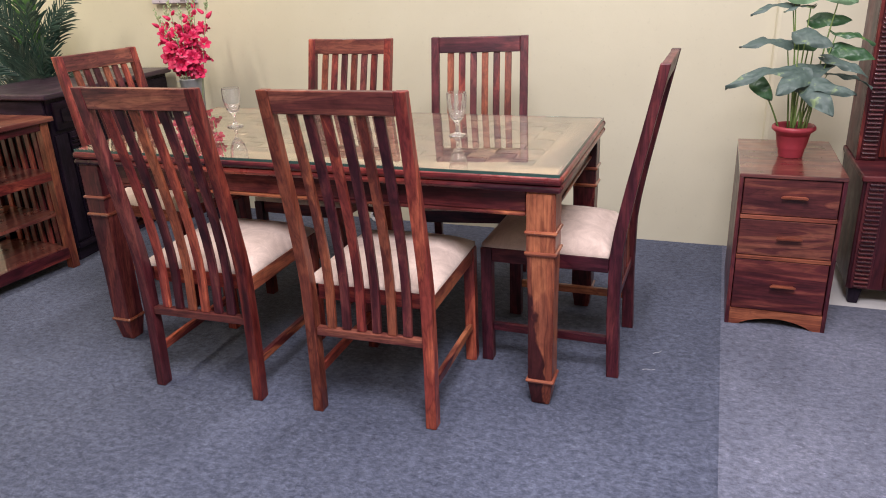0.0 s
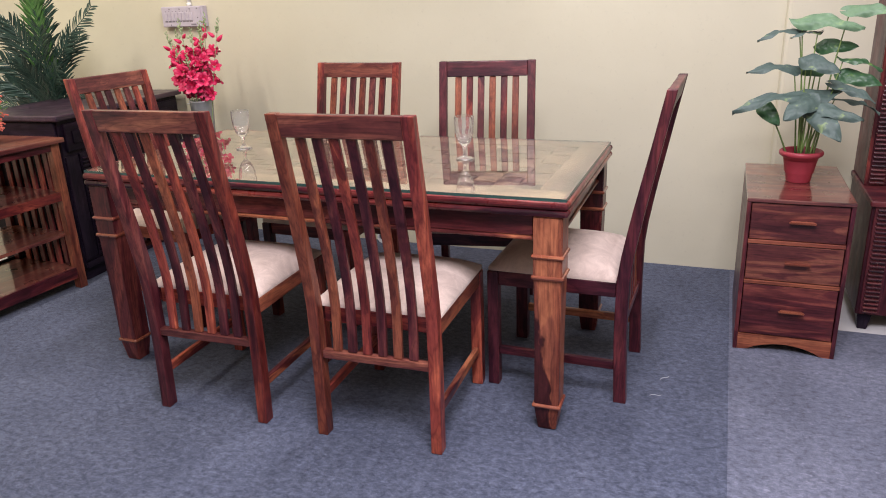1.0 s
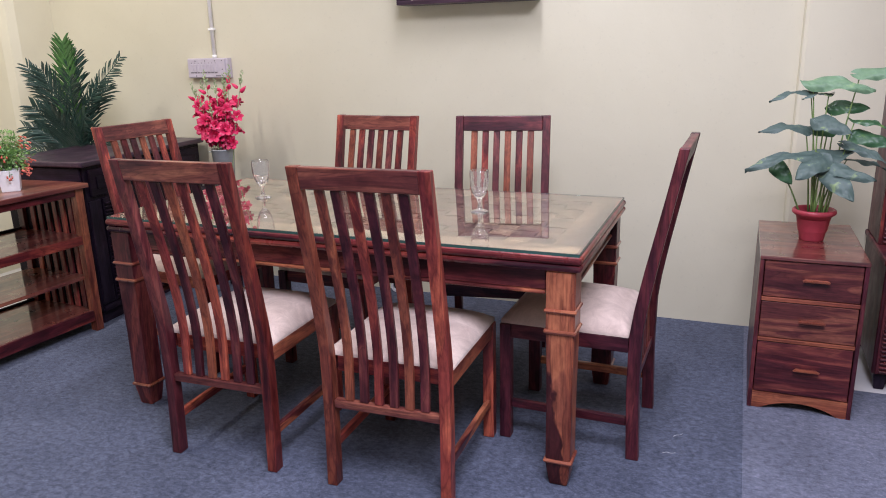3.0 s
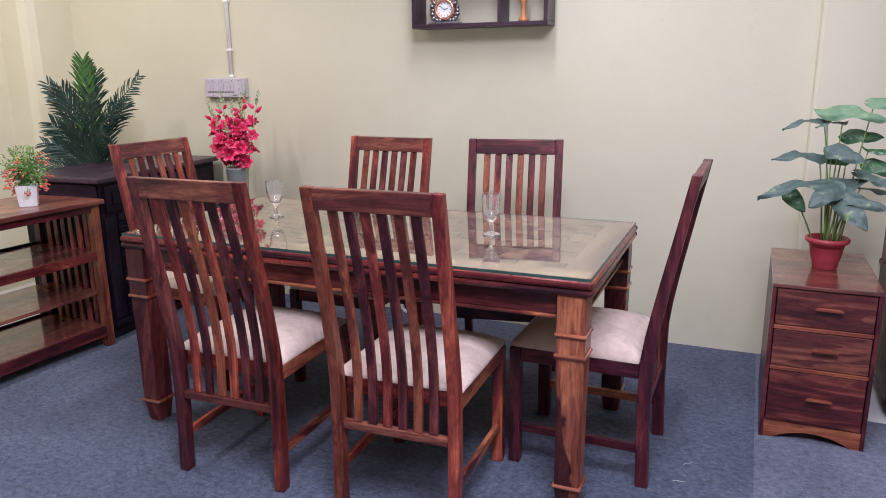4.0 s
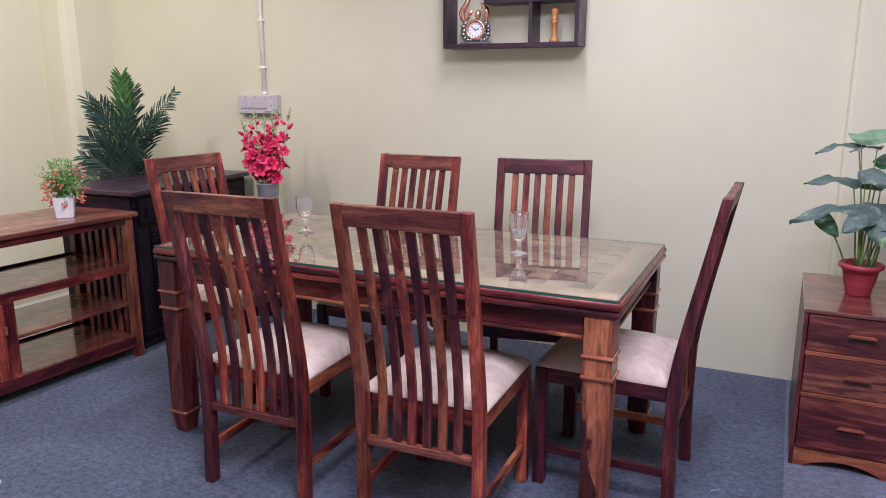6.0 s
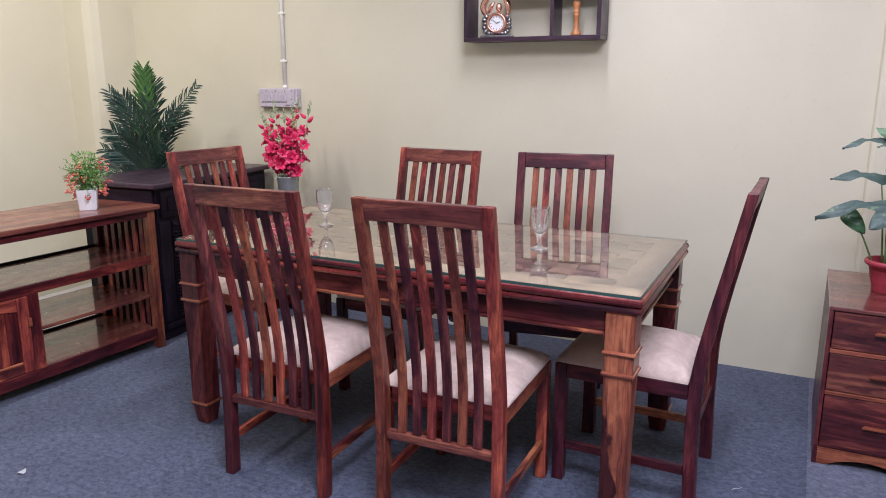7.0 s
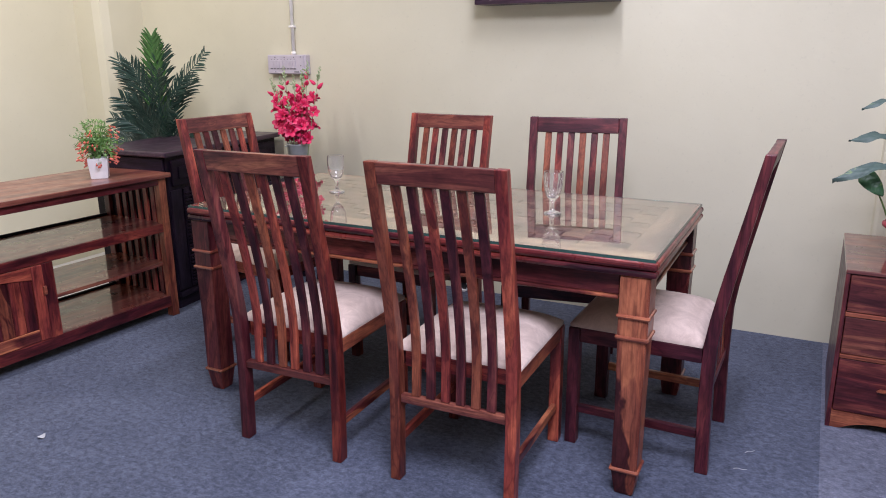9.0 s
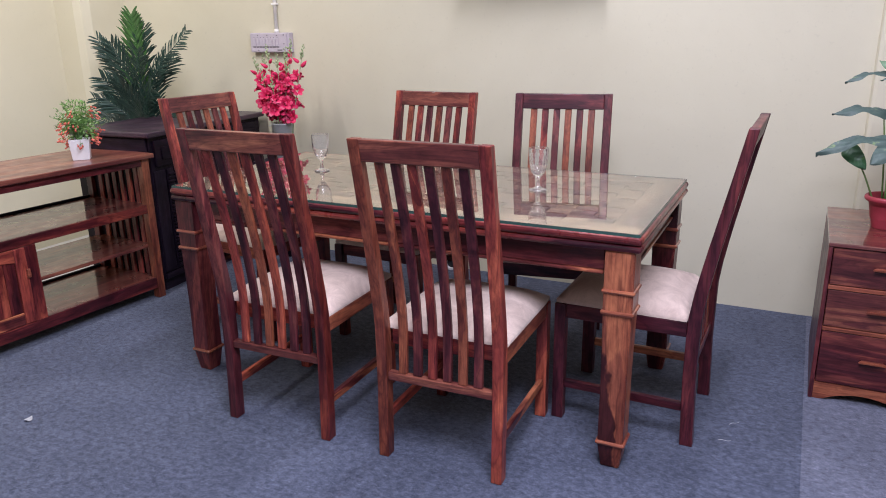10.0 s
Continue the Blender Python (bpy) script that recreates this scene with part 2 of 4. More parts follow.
def leaf(name, dark, light, vein=(0.2, 0.3, 0.06), rough=0.45):
    n = Nodes(name)
    at = n.coords((1, 1, 1), True)
    f = n.noise(at, 22, 3.0, 0.6, 0.6)
    geo = n.add("ShaderNodeNewGeometry")
    col = n.ramp(f, [(0.3, dark), (0.6, light), (0.72, vein)])
    tone = n.ramp(geo.outputs["Random Per Island"], [(0, (0.75, 0.78, 0.8)), (1, (1.2, 1.2, 1.15))])
    n.link(n.mix(1.0, col, tone, "MULTIPLY"), n.bsdf.inputs["Base Color"])
    n.set(Roughness=rough)
    n.bump(f, 0.15, 0.0012)
    return n.mat


CREAM = wall_paint()
CEILING = plain("white_ceiling_paint", (0.76, 0.75, 0.74), 0.8, vary=0.04, scale=3)
CARPET = carpet("blue_grey_carpet", (0.04, 0.048, 0.077), (0.121, 0.139, 0.203))
# slightly paler sheet, lightened further to paint in the brighter light on that side
CARPET_LIGHT = carpet("lighter_blue_grey_carpet", (0.082, 0.09, 0.126), (0.185, 0.199, 0.273))
TILE = plain("pale_floor_tile", (0.62, 0.6, 0.6), 0.35, vary=0.08, scale=6)
VELVET = upholstery()
PANE = glass("green_tinted_plate_glass", (0.84, 0.95, 0.9))
CRYSTAL = glass("clear_glass", (0.97, 0.975, 0.98), 0.02)
for node in CRYSTAL.node_tree.nodes:
    if node.type == "BSDF_PRINCIPLED":
        node.inputs["IOR"].default_value = 1.32
        node.inputs["Transmission Weight"].default_value = 0.98
        node.inputs["Coat Weight"].default_value = 1.0
        node.inputs["Coat Roughness"].default_value = 0.02
RED_POT = plain("red_plastic", (0.34, 0.036, 0.055), 0.45, vary=0.1, scale=30)
WHITE_POT = plain("white_glazed_plastic", (0.78, 0.78, 0.8), 0.3, vary=0.04)
GREY_POT = plain("grey_galvanised_metal", (0.5, 0.52, 0.53), 0.45, 0.3, 0.12)
SOIL = plain("dark_soil", (0.03, 0.022, 0.016), 0.95, vary=0.5, scale=90, relief=0.004)
SWITCH = plain("lilac_white_plastic", (0.52, 0.465, 0.52), 0.4, vary=0.06)
SWITCH_DARK = plain("grey_plastic", (0.2, 0.18, 0.2), 0.4)
PIPE = plain("white_conduit_plastic", (0.86, 0.84, 0.8), 0.4, vary=0.06)
COPPER = plain("rose_gold_metal", (0.78, 0.42, 0.32), 0.25, 0.9, 0.15)
SILVER = plain("dark_silver_metal", (0.32, 0.31, 0.33), 0.3, 0.9, 0.3, 60)
DIAL = plain("white_dial", (0.8, 0.8, 0.82), 0.4, vary=0.03)
BLACK = plain("black_plastic", (0.015, 0.015, 0.018), 0.4)
# leaf green greyed and lightened to paint in its sheen
MONSTERA = leaf("dark_waxy_leaf", (0.05, 0.082, 0.072), (0.088, 0.13, 0.116), (0.24, 0.32, 0.14), 0.55)
MONSTERA_PALE = leaf("fresh_green_leaf", (0.11, 0.2, 0.11), (0.17, 0.28, 0.16), (0.26, 0.38, 0.17), 0.5)
MONSTERA_MID = leaf("mid_green_leaf", (0.024, 0.08, 0.034), (0.05, 0.13, 0.052), (0.25, 0.38, 0.08), 0.4)
STEM = leaf("pale_green_stem", (0.12, 0.2, 0.05), (0.22, 0.32, 0.1))
PALM = leaf("dark_palm_leaf", (0.013, 0.036, 0.03), (0.027, 0.062, 0.047), (0.05, 0.09, 0.062))
PALM_PALE = leaf("bright_palm_leaf", (0.034, 0.105, 0.025), (0.06, 0.155, 0.036), (0.09, 0.2, 0.05))
SPRIG = leaf("small_green_leaf", (0.06, 0.15, 0.03), (0.14, 0.27, 0.06), (0.3, 0.4, 0.1))
ORANGE = plain("orange_red_petal", (0.58, 0.13, 0.09), 0.6, vary=0.3, scale=60)
PETAL = leaf("crimson_petal", (0.5, 0.01, 0.07), (0.74, 0.03, 0.13), (0.8, 0.2, 0.3), 0.5)
BUD = leaf("pale_green_bud", (0.2, 0.3, 0.13), (0.36, 0.42, 0.24))


# ---- mesh helpers ----
def part(name, bm, material, parent=None, label="", smooth=False):
    me = bpy.data.meshes.new(name)
    bm.normal_update()
    bm.to_mesh(me)
    bm.free()
    me.materials.append(material)
    if smooth:
        for p in me.polygons:
            p.use_smooth = True
    ob = new(name, me)
    ob.parent = parent
    if label:
        tagged(ob, label)
    return ob


def box(x0, x1, y0, y1, z0, z1, bevel=0.003, bm=None):
    own = bmesh.new()
    bmesh.ops.create_cube(own, size=1)
    for v in own.verts:
        v.co = Vector(((x0 + x1) / 2 + v.co.x * (x1 - x0), (y0 + y1) / 2 + v.co.y * (y1 - y0), (z0 + z1) / 2 + v.co.z * (z1 - z0)))
    if bevel:
        bmesh.ops.bevel(own, geom=own.edges[:], offset=bevel, segments=2, profile=0.5, affect="EDGES", clamp_overlap=True)
    if bm is None:
        return own
    me = bpy.data.meshes.new("tmp")
    own.to_mesh(me)
    own.free()
    bm.from_mesh(me)
    bpy.data.meshes.remove(me)
    return bm


def sweep(path, wide, thick, bevel=0.003):
    """A bar of rectangular section along a path in the yz plane at x = path's own x; wide along x, thick across the path."""
    bm = bmesh.new()
    rings = []
    depths = thick if isinstance(thick, list) else [thick] * len(path)
    for i, (x, y, z) in enumerate(path):
        a, b = path[max(i - 1, 0)], path[min(i + 1, len(path) - 1)]
        d = Vector((0, b[1] - a[1], b[2] - a[2])).normalized()
        n = Vector((0, d.z, -d.y))
        if i in (0, len(path) - 1):
            n = Vector((0, 1, 0))
        c = Vector((x, y, z))
        rings.append([bm.verts.new(c + Vector((sx * wide / 2, 0, 0)) + n * sy * depths[i] / 2) for sx, sy in ((-1, -1), (1, -1), (1, 1), (-1, 1))])
    for r, s in zip(rings, rings[1:]):
        for k in range(4):
            bm.faces.new((r[k], r[(k + 1) % 4], s[(k + 1) % 4], s[k]))
    bm.faces.new(rings[0][::-1])
    bm.faces.new(rings[-1])
    bmesh.ops.recalc_face_normals(bm, faces=bm.faces)
    sharp = [e for e in bm.edges if len(e.link_faces) == 2 and e.calc_face_angle() > 0.7]
    bmesh.ops.bevel(bm, geom=sharp, offset=bevel, segments=2, profile=0.5, affect="EDGES", clamp_overlap=True)
    return bm


def turned(profile, sides=24, centre=(0, 0, 0), closed=False):
    """A surface turned round z from (radius, height) pairs."""
    bm = bmesh.new()
    rings = []
    for r, z in profile:
        rings.append([bm.verts.new((centre[0] + r * math.cos(2 * math.pi * k / sides), centre[1] + r * math.sin(2 * math.pi * k / sides), centre[2] + z)) for k in range(sides)])
    for a, b in zip(rings, rings[1:]):
        for k in range(sides):
            bm.faces.new((a[k], a[(k + 1) % sides], b[(k + 1) % sides], b[k]))
    if closed:
        bm.faces.new(rings[0][::-1])
        bm.faces.new(rings[-1])
    bmesh.ops.remove_doubles(bm, verts=bm.verts, dist=1e-5)
    bmesh.ops.recalc_face_normals(bm, faces=bm.faces)
    return bm


def square_loft(profile, bevel=0.003):
    """A square post from (half width, height) pairs about the origin."""
    bm = bmesh.new()
    rings = [[bm.verts.new((sx * h, sy * h, z)) for sx, sy in ((-1, -1), (1, -1), (1, 1), (-1, 1))] for h, z in profile]
    for r, s in zip(rings, rings[1:]):
        for k in range(4):
            bm.faces.new((r[k], r[(k + 1) % 4], s[(k + 1) % 4], s[k]))
    bm.faces.new(rings[0][::-1])
    bm.faces.new(rings[-1])
    bmesh.ops.recalc_face_normals(bm, faces=bm.faces)
    bmesh.ops.bevel(bm, geom=[e for e in bm.edges if e.calc_face_angle(0) > 0.35], offset=bevel, segments=2, affect="EDGES", clamp_overlap=True)
    return bm


def tube(points, r0, r1=None, sides=7, bm=None):
    bm = bm or bmesh.new()
    r1 = r0 if r1 is None else r1
    pts = [Vector(p) for p in points]
    rings = []
    for i, p in enumerate(pts):
        d = (pts[min(i + 1, len(pts) - 1)] - pts[max(i - 1, 0)]).normalized()
        u = d.orthogonal().normalized()
        v = d.cross(u)
        r = r0 + (r1 - r0) * i / (len(pts) - 1)
        rings.append([bm.verts.new(p + r * (math.cos(2 * math.pi * k / sides) * u + math.sin(2 * math.pi * k / sides) * v)) for k in range(sides)])
    for a, b in zip(rings, rings[1:]):
        best = min(range(sides), key=lambda s: sum((a[k].co - b[(k + s) % sides].co).length for k in range(sides)))
        for k in range(sides):
            bm.faces.new((a[k], a[(k + 1) % sides], b[(k + 1 + best) % sides], b[(k + best) % sides]))
    bm.faces.new(rings[0][::-1])
    bm.faces.new(rings[-1])
    return bm


def thing(name, label, category, at=(0, 0, 0), turn=0, group="", kind=""):
    ob = new(name)
    ob.matrix_world = pose(*at, 0, 0, turn)
    return tagged(ob, label, category, group, kind)


def structure(name, bm, material, label, category):
    return tagged(part(name, bm, material), label, category, kind="structure")


# ---- the room ----
WEST, EAST, SOUTH, NORTH, TOP = -3.99, 3.2, -4.6, 1.64, 3.0
structure("floor", box(WEST - 0.2, EAST + 0.2, SOUTH - 0.2, NORTH + 0.2, -0.12, -0.008, 0), TILE, "pale tiled showroom floor under the carpet", "floor")
structure("wall_north", box(WEST - 0.2, EAST + 0.2, NORTH, NORTH + 0.2, -0.008, TOP, 0), CREAM, "cream painted plaster wall", "wall")
structure("wall_west", box(WEST - 0.2, WEST, SOUTH, NORTH, -0.008, TOP, 0), CREAM, "cream painted plaster wall", "wall")
structure("wall_east", box(EAST, EAST + 0.2, SOUTH, NORTH, -0.008, TOP, 0), CREAM, "cream painted plaster wall", "wall")
structure("wall_south", box(WEST - 0.2, EAST + 0.2, SOUTH - 0.2, SOUTH, -0.008, TOP, 0), CREAM, "cream painted plaster wall", "wall")
structure("ceiling", box(WEST - 0.2, EAST + 0.2, SOUTH - 0.2, NORTH + 0.2, TOP, TOP + 0.15, 0), CEILING, "plain white painted ceiling", "ceiling")
structure("corner_column", box(WEST - 0.1, -3.75, 1.31, NORTH + 0.1, -0.05, TOP + 0.05, 0.07), CREAM, "cream plastered corner column", "column")
structure("wall_pilaster", box(0.605, 1.6, NORTH - 0.04, NORTH + 0.1, -0.05, TOP + 0.05, 0.02), CREAM, "cream plastered wall pilaster", "column")


def sheet(x0, x1, y0, y1, z0, z1, seed):
    """A carpet sheet with a slightly wavy surface."""
    bm = bmesh.new()
    nx, ny = max(2, int((x1 - x0) / 0.12)), max(2, int((y1 - y0) / 0.12))
    grid = [[bm.verts.new((x0 + (x1 - x0) * i / nx, y0 + (y1 - y0) * j / ny, z1 + 0.0015 * noise.noise(Vector((i * 0.6, j * 0.6, seed))))) for j in range(ny + 1)] for i in range(nx + 1)]
    for i in range(nx):
        for j in range(ny):
            bm.faces.new((grid[i][j], grid[i + 1][j], grid[i + 1][j + 1], grid[i][j + 1]))
    rim = [e for e in bm.edges if e.is_boundary]
    down = bmesh.ops.extrude_edge_only(bm, edges=rim)
    for g in down["geom"]:
        if isinstance(g, bmesh.types.BMVert):
            g.co.z = z0
    return bm


structure("carpet", sheet(-2.86, 0.481, SOUTH, NORTH, -0.008, -0.0005, 1), CARPET, "blue-grey mottled needle-felt carpet", "carpet")
structure("carpet", sheet(0.4812, EAST, SOUTH, 1.05, -0.008, 0.001, 2), CARPET_LIGHT, "lighter blue-grey felt carpet ending at pale tiles", "carpet")
structure("carpet", sheet(0.4812, 0.85, 1.0505, NORTH, -0.008, 0.001, 3), CARPET_LIGHT, "lighter blue-grey felt carpet strip under the cabinet", "carpet")


# ---- dining chairs ----
def back_y(z):
    pts = ((0.0, -0.2345), (0.25, -0.226), (0.44, -0.228), (0.52, -0.238), (0.64, -0.259), (0.8, -0.292), (1.044, -0.3415))
    for (za, ya), (zb, yb) in zip(pts, pts[1:]):
        if z <= zb:
            return ya + (yb - ya) * (z - za) / (zb - za)
    return pts[-1][1]


CHAIR_TOP = 1.044


def dining_chair(at, turn, label, WOOD, slats, rails, stiles=None):
    chair = thing("dining_chair", label, "chair", at, turn, "chairs round the dining table")
    heights = [CHAIR_TOP * k / 14 for k in range(15)]
    deep = [0.041 - 0.0105 * min(1, max(0, (z - 0.4) / 0.5)) for z in heights]
    for s in (-1, 1):
        part("back_stile", sweep([(s * 0.1935, back_y(z), z) for z in heights], 0.0345, deep), stiles[s > 0] if stiles else WOOD["z"], chair)
        part("front_leg", box(s * 0.1925 - 0.019, s * 0.1925 + 0.019, 0.187, 0.226, 0, 0.43), WOOD["z"], chair)
        part("side_rail", box(s * 0.196 - 0.012, s * 0.196 + 0.012, -0.2065, 0.1865, 0.381, 0.432), (TANWOOD_Y if s > 0 and WOOD is not DARKROSE else WOOD["y"]), chair)
        part("stretcher", box(s * 0.1935 - 0.009, s * 0.1935 + 0.009, -0.209, 0.1865, 0.118, 0.148), PALE["y"] if s > 0 else WOOD["y"], chair)
    part("top_rail", sweep([(0, back_y(z), z) for z in (0.979, 0.998, 1.017, CHAIR_TOP - 0.001)], 0.352, 0.027), rails["x"], chair)
    part("lower_rail", sweep([(0, back_y(z), z) for z in (0.27, 0.284, 0.297)], 0.352, 0.026), rails["x"], chair)
    part("front_rail", box(-0.173, 0.173, 0.19, 0.214, 0.381, 0.432), WOOD["x"], chair)
    part("rear_rail", box(-0.173, 0.173, -0.206, -0.182, 0.381, 0.432), WOOD["x"], chair)
    inner = [0.2975 + (0.978 - 0.2975) * k / 11 for k in range(12)]
    for k in range(6):
        x = -0.176 + 0.352 * (k + 1) / 7
        bow = [(x, back_y(z) + 0.014 * math.sin(math.pi * (z - 0.2975) / 0.68), z) for z in inner]
        part("slat", sweep(bow, 0.0285, 0.014, 0.0025), slats[k], chair)
    bm = bmesh.new()
    n = 12
    grid = []
    for i in range(n + 1):
        row = []
        for j in range(n + 1):
            u, v = 2 * i / n - 1, 2 * j / n - 1
            edge = max(abs(u), abs(v))
            z = 0.466 + 0.032 * (1 - u ** 4) * (1 - v ** 4) - (0.02 if edge > 0.999 else 0.005 if edge > 0.82 else 0)
            row.append(bm.verts.new((u * 0.2075, 0.008 + v * 0.213, z)))
        grid.append(row)
    for i in range(n):
        for j in range(n):
            bm.faces.new((grid[i][j], grid[i + 1][j], grid[i + 1][j + 1], grid[i][j + 1]))
    rim = bmesh.ops.extrude_edge_only(bm, edges=[e for e in bm.edges if e.is_boundary])
    for g in rim["geom"]:
        if isinstance(g, bmesh.types.BMVert):
            g.co.z = 0.4325
    bmesh.ops.recalc_face_normals(bm, faces=bm.faces)
    part("seat_cushion", bm, VELVET, chair, "beige velvet padded seat", True)
    return chair


CHAIR = "polished rosewood slat-back dining chair with beige velvet seat"
BRIGHT_SLATS = [SLAT, DUSK, WOOD["z"], DUSK, SLAT, DUSK]
MIXED_SLATS = [WOOD["z"], DUSK, SLAT, WOOD["z"], DUSK, DUSK]
FAR_SLATS = [WOOD["z"], DUSK, SLAT, DUSK, WOOD["z"], SLAT]
DARK_SLATS = [SLAT, WOOD["z"], SLAT, DUSK, WOOD["z"], SLAT]
RAILS = {"x": BROWNRAIL}
dining_chair((-0.547, 0.039, 0), 1.4, CHAIR, WOOD, BRIGHT_SLATS, RAILS, (TANSTILE, WOOD["z"]))
dining_chair((-1.163, 0.027, 0), 1.7, CHAIR, WOOD, MIXED_SLATS, RAILS, (DUSK, WOOD["z"]))
first = dining_chair((-1.2, 0.766, 0), 177.8, CHAIR, WOOD, FAR_SLATS, RAILS)
darker = dining_chair((-0.534, 0.829, 0), 190, "plum-dark rosewood slat-back dining chair with beige velvet seat", DARKROSE, DARK_SLATS, DARKROSE)
copy_thing(first, pose(-1.84, 0.574, 0, 0, 0, -96))
# end chair: plum is partly wood tone, partly its unlit near side painted in
copy_thing(darker, pose(-0.094, 0.4595, 0, 0, 0, 89.2))


# ---- dining table ----
def dining_table():
    table = thing("dining_table", "rosewood dining table with woven-block top and turned-ring legs", "table")
    L, W = 1.779, 0.863
    rail = part("tabletop", box(-L + 0.012, -0.012, 0.012, W - 0.012, 0.722, 0.744, 0.004), WOOD["x"], table)
    bw = 0.11
    part("border_board", box(-L + 0.02, -0.02, 0.02, bw, 0.744, 0.7562, 0.0015), BLOCK["x"], rail)
    part("border_board", box(-L + 0.02, -0.02, W - bw, W - 0.02, 0.744, 0.7562, 0.0015), BLOCK["x"], rail)
    part("border_board", box(-L + 0.02, -L + bw, bw + 0.001, W - bw - 0.001, 0.744, 0.7562, 0.0015), BLOCK["y"], rail)
    part("border_board", box(-bw, -0.02, bw + 0.001, W - bw - 0.001, 0.744, 0.7562, 0.0015), BLOCK["y"], rail)
    for z, r, out in ((0.7455, 0.0115, 0.0), (0.7215, 0.0105, 0.001)):
        for ax, a, b, c in (("x", -L, 0, 0.0), ("x", -L, 0, W), ("y", 0, W, -L), ("y", 0, W, 0.0)):
            s = 1 if c in (0.0,) and ax == "x" or (ax == "y" and c == -L) else -1
            lo, hi = (c, c + 0.024) if s > 0 else (c - 0.024, c)
            if ax == "x":
                bm = box(a, b, lo + out, hi, z - r, z + r, 0.009)
            else:
                bm = box(lo + out, hi, a + 0.0245, b - 0.0245, z - r, z + r, 0.009)
            part("edge_moulding", bm, MOULD[ax], table)
    for y0, y1 in ((0.04, 0.062), (W - 0.062, W - 0.04)):
        part("apron", box(-L + 0.0995, -0.1115, y0, y1, 0.64, 0.721), OXWOOD["x"], table)
        part("apron_bead", box(-L + 0.0995, -0.1115, y0 - 0.006, y1 + 0.006, 0.628, 0.6395, 0.004), PALE["x"], table)
    for x0, x1 in ((-L + 0.04, -L + 0.062), (-0.062, -0.04)):
        part("apron", box(x0, x1, 0.0995, W - 0.0995, 0.64, 0.721), OXWOOD["y"], table)
        part("apron_bead", box(x0 - 0.006, x1 + 0.006, 0.0995, W - 0.0995, 0.628, 0.6395, 0.004), PALE["y"], table)
    for x in (-L + 0.055, -0.06):
        for y in (0.052, W - 0.055):
            leg = part("leg", square_loft([(0.028, 0), (0.039, 0.08), (0.039, 0.3), (0.042, 0.5), (0.0435, 0.52), (0.0435, 0.7105)]), LEGWOOD if (x > -1 and y < 0.3) else DARKLEG, table)
            leg.location = (x, y, 0)
            for z, h in ((0.588, 0.046), (0.522, 0.046), (0.088, 0.042)):
                part("ring", box(-h - 0.004, h + 0.004, -h - 0.004, h + 0.004, z - 0.0065, z + 0.0065, 0.006), RINGWOOD, leg, "rounded raised ring")
    # woven field of crowned blocks
    x0, x1, y0, y1 = -L + bw + 0.002, -bw - 0.002, bw + 0.002, W - bw - 0.002
    nx, ny = 20, 9
    dx, dy = (x1 - x0) / nx, (y1 - y0) / ny
    shapes = {}
    for turn in (0, 1):
        bm = bmesh.new()
        n = 6
        a, b = (dx, dy)
        rows = []
        for i in range(n + 1):
            u = 2 * i / n - 1
            z = 0.008 + 0.0038 * (1 - u * u)
            if turn:
                rows.append([bm.verts.new((s * a / 2 * 0.996, u * b / 2 * 0.996, z)) for s in (-1, 1)])
            else:
                rows.append([bm.verts.new((u * a / 2 * 0.996, s * b / 2 * 0.996, z)) for s in (-1, 1)])
        for r, s in zip(rows, rows[1:]):
            bm.faces.new((r[0], s[0], s[1], r[1]))
        rim = bmesh.ops.extrude_edge_only(bm, edges=[e for e in bm.edges if e.is_boundary])
        for g in rim["geom"]:
            if isinstance(g, bmesh.types.BMVert):
                g.co.z = 0
        bmesh.ops.recalc_face_normals(bm, faces=bm.faces)
        me = bpy.data.meshes.new("block")
        bm.to_mesh(me)
        bm.free()
        me.materials.append(BLOCK["y"] if turn else BLOCK["x"])
        shapes[turn] = me
    for i in range(nx):
        for j in range(ny):
            ob = new("block", shapes[(i + j) % 2])
            ob.parent = rail
            ob.location = (x0 + (i + 0.5) * dx, y0 + (j + 0.5) * dy, 0.744)
    return table


dining_table()
pane = tagged(part("glass_sheet", box(-1.779 + 0.008, -0.008, 0.008, 0.855, 0.7574, 0.7666, 0.0015), PANE), "clear greenish plate glass sheet lying on the table", "glass sheet")
pane.visible_shadow = False
EDGE = plain("ground_glass_edge", (0.03, 0.072, 0.064), 0.25, vary=0.15, scale=12)
for x0, x1, y0, y1 in ((-1.771, -0.008, 0.0065, 0.008), (-1.771, -0.008, 0.855, 0.8565), (-1.7725, -1.771, 0.008, 0.855), (-0.008, -0.0065, 0.008, 0.855)):
    part("ground_edge", box(x0, x1, y0, y1, 0.7578, 0.7662, 0), EDGE, pane, "green ground glass edge").visible_shadow = False
GLASS_TOP = 0.7667


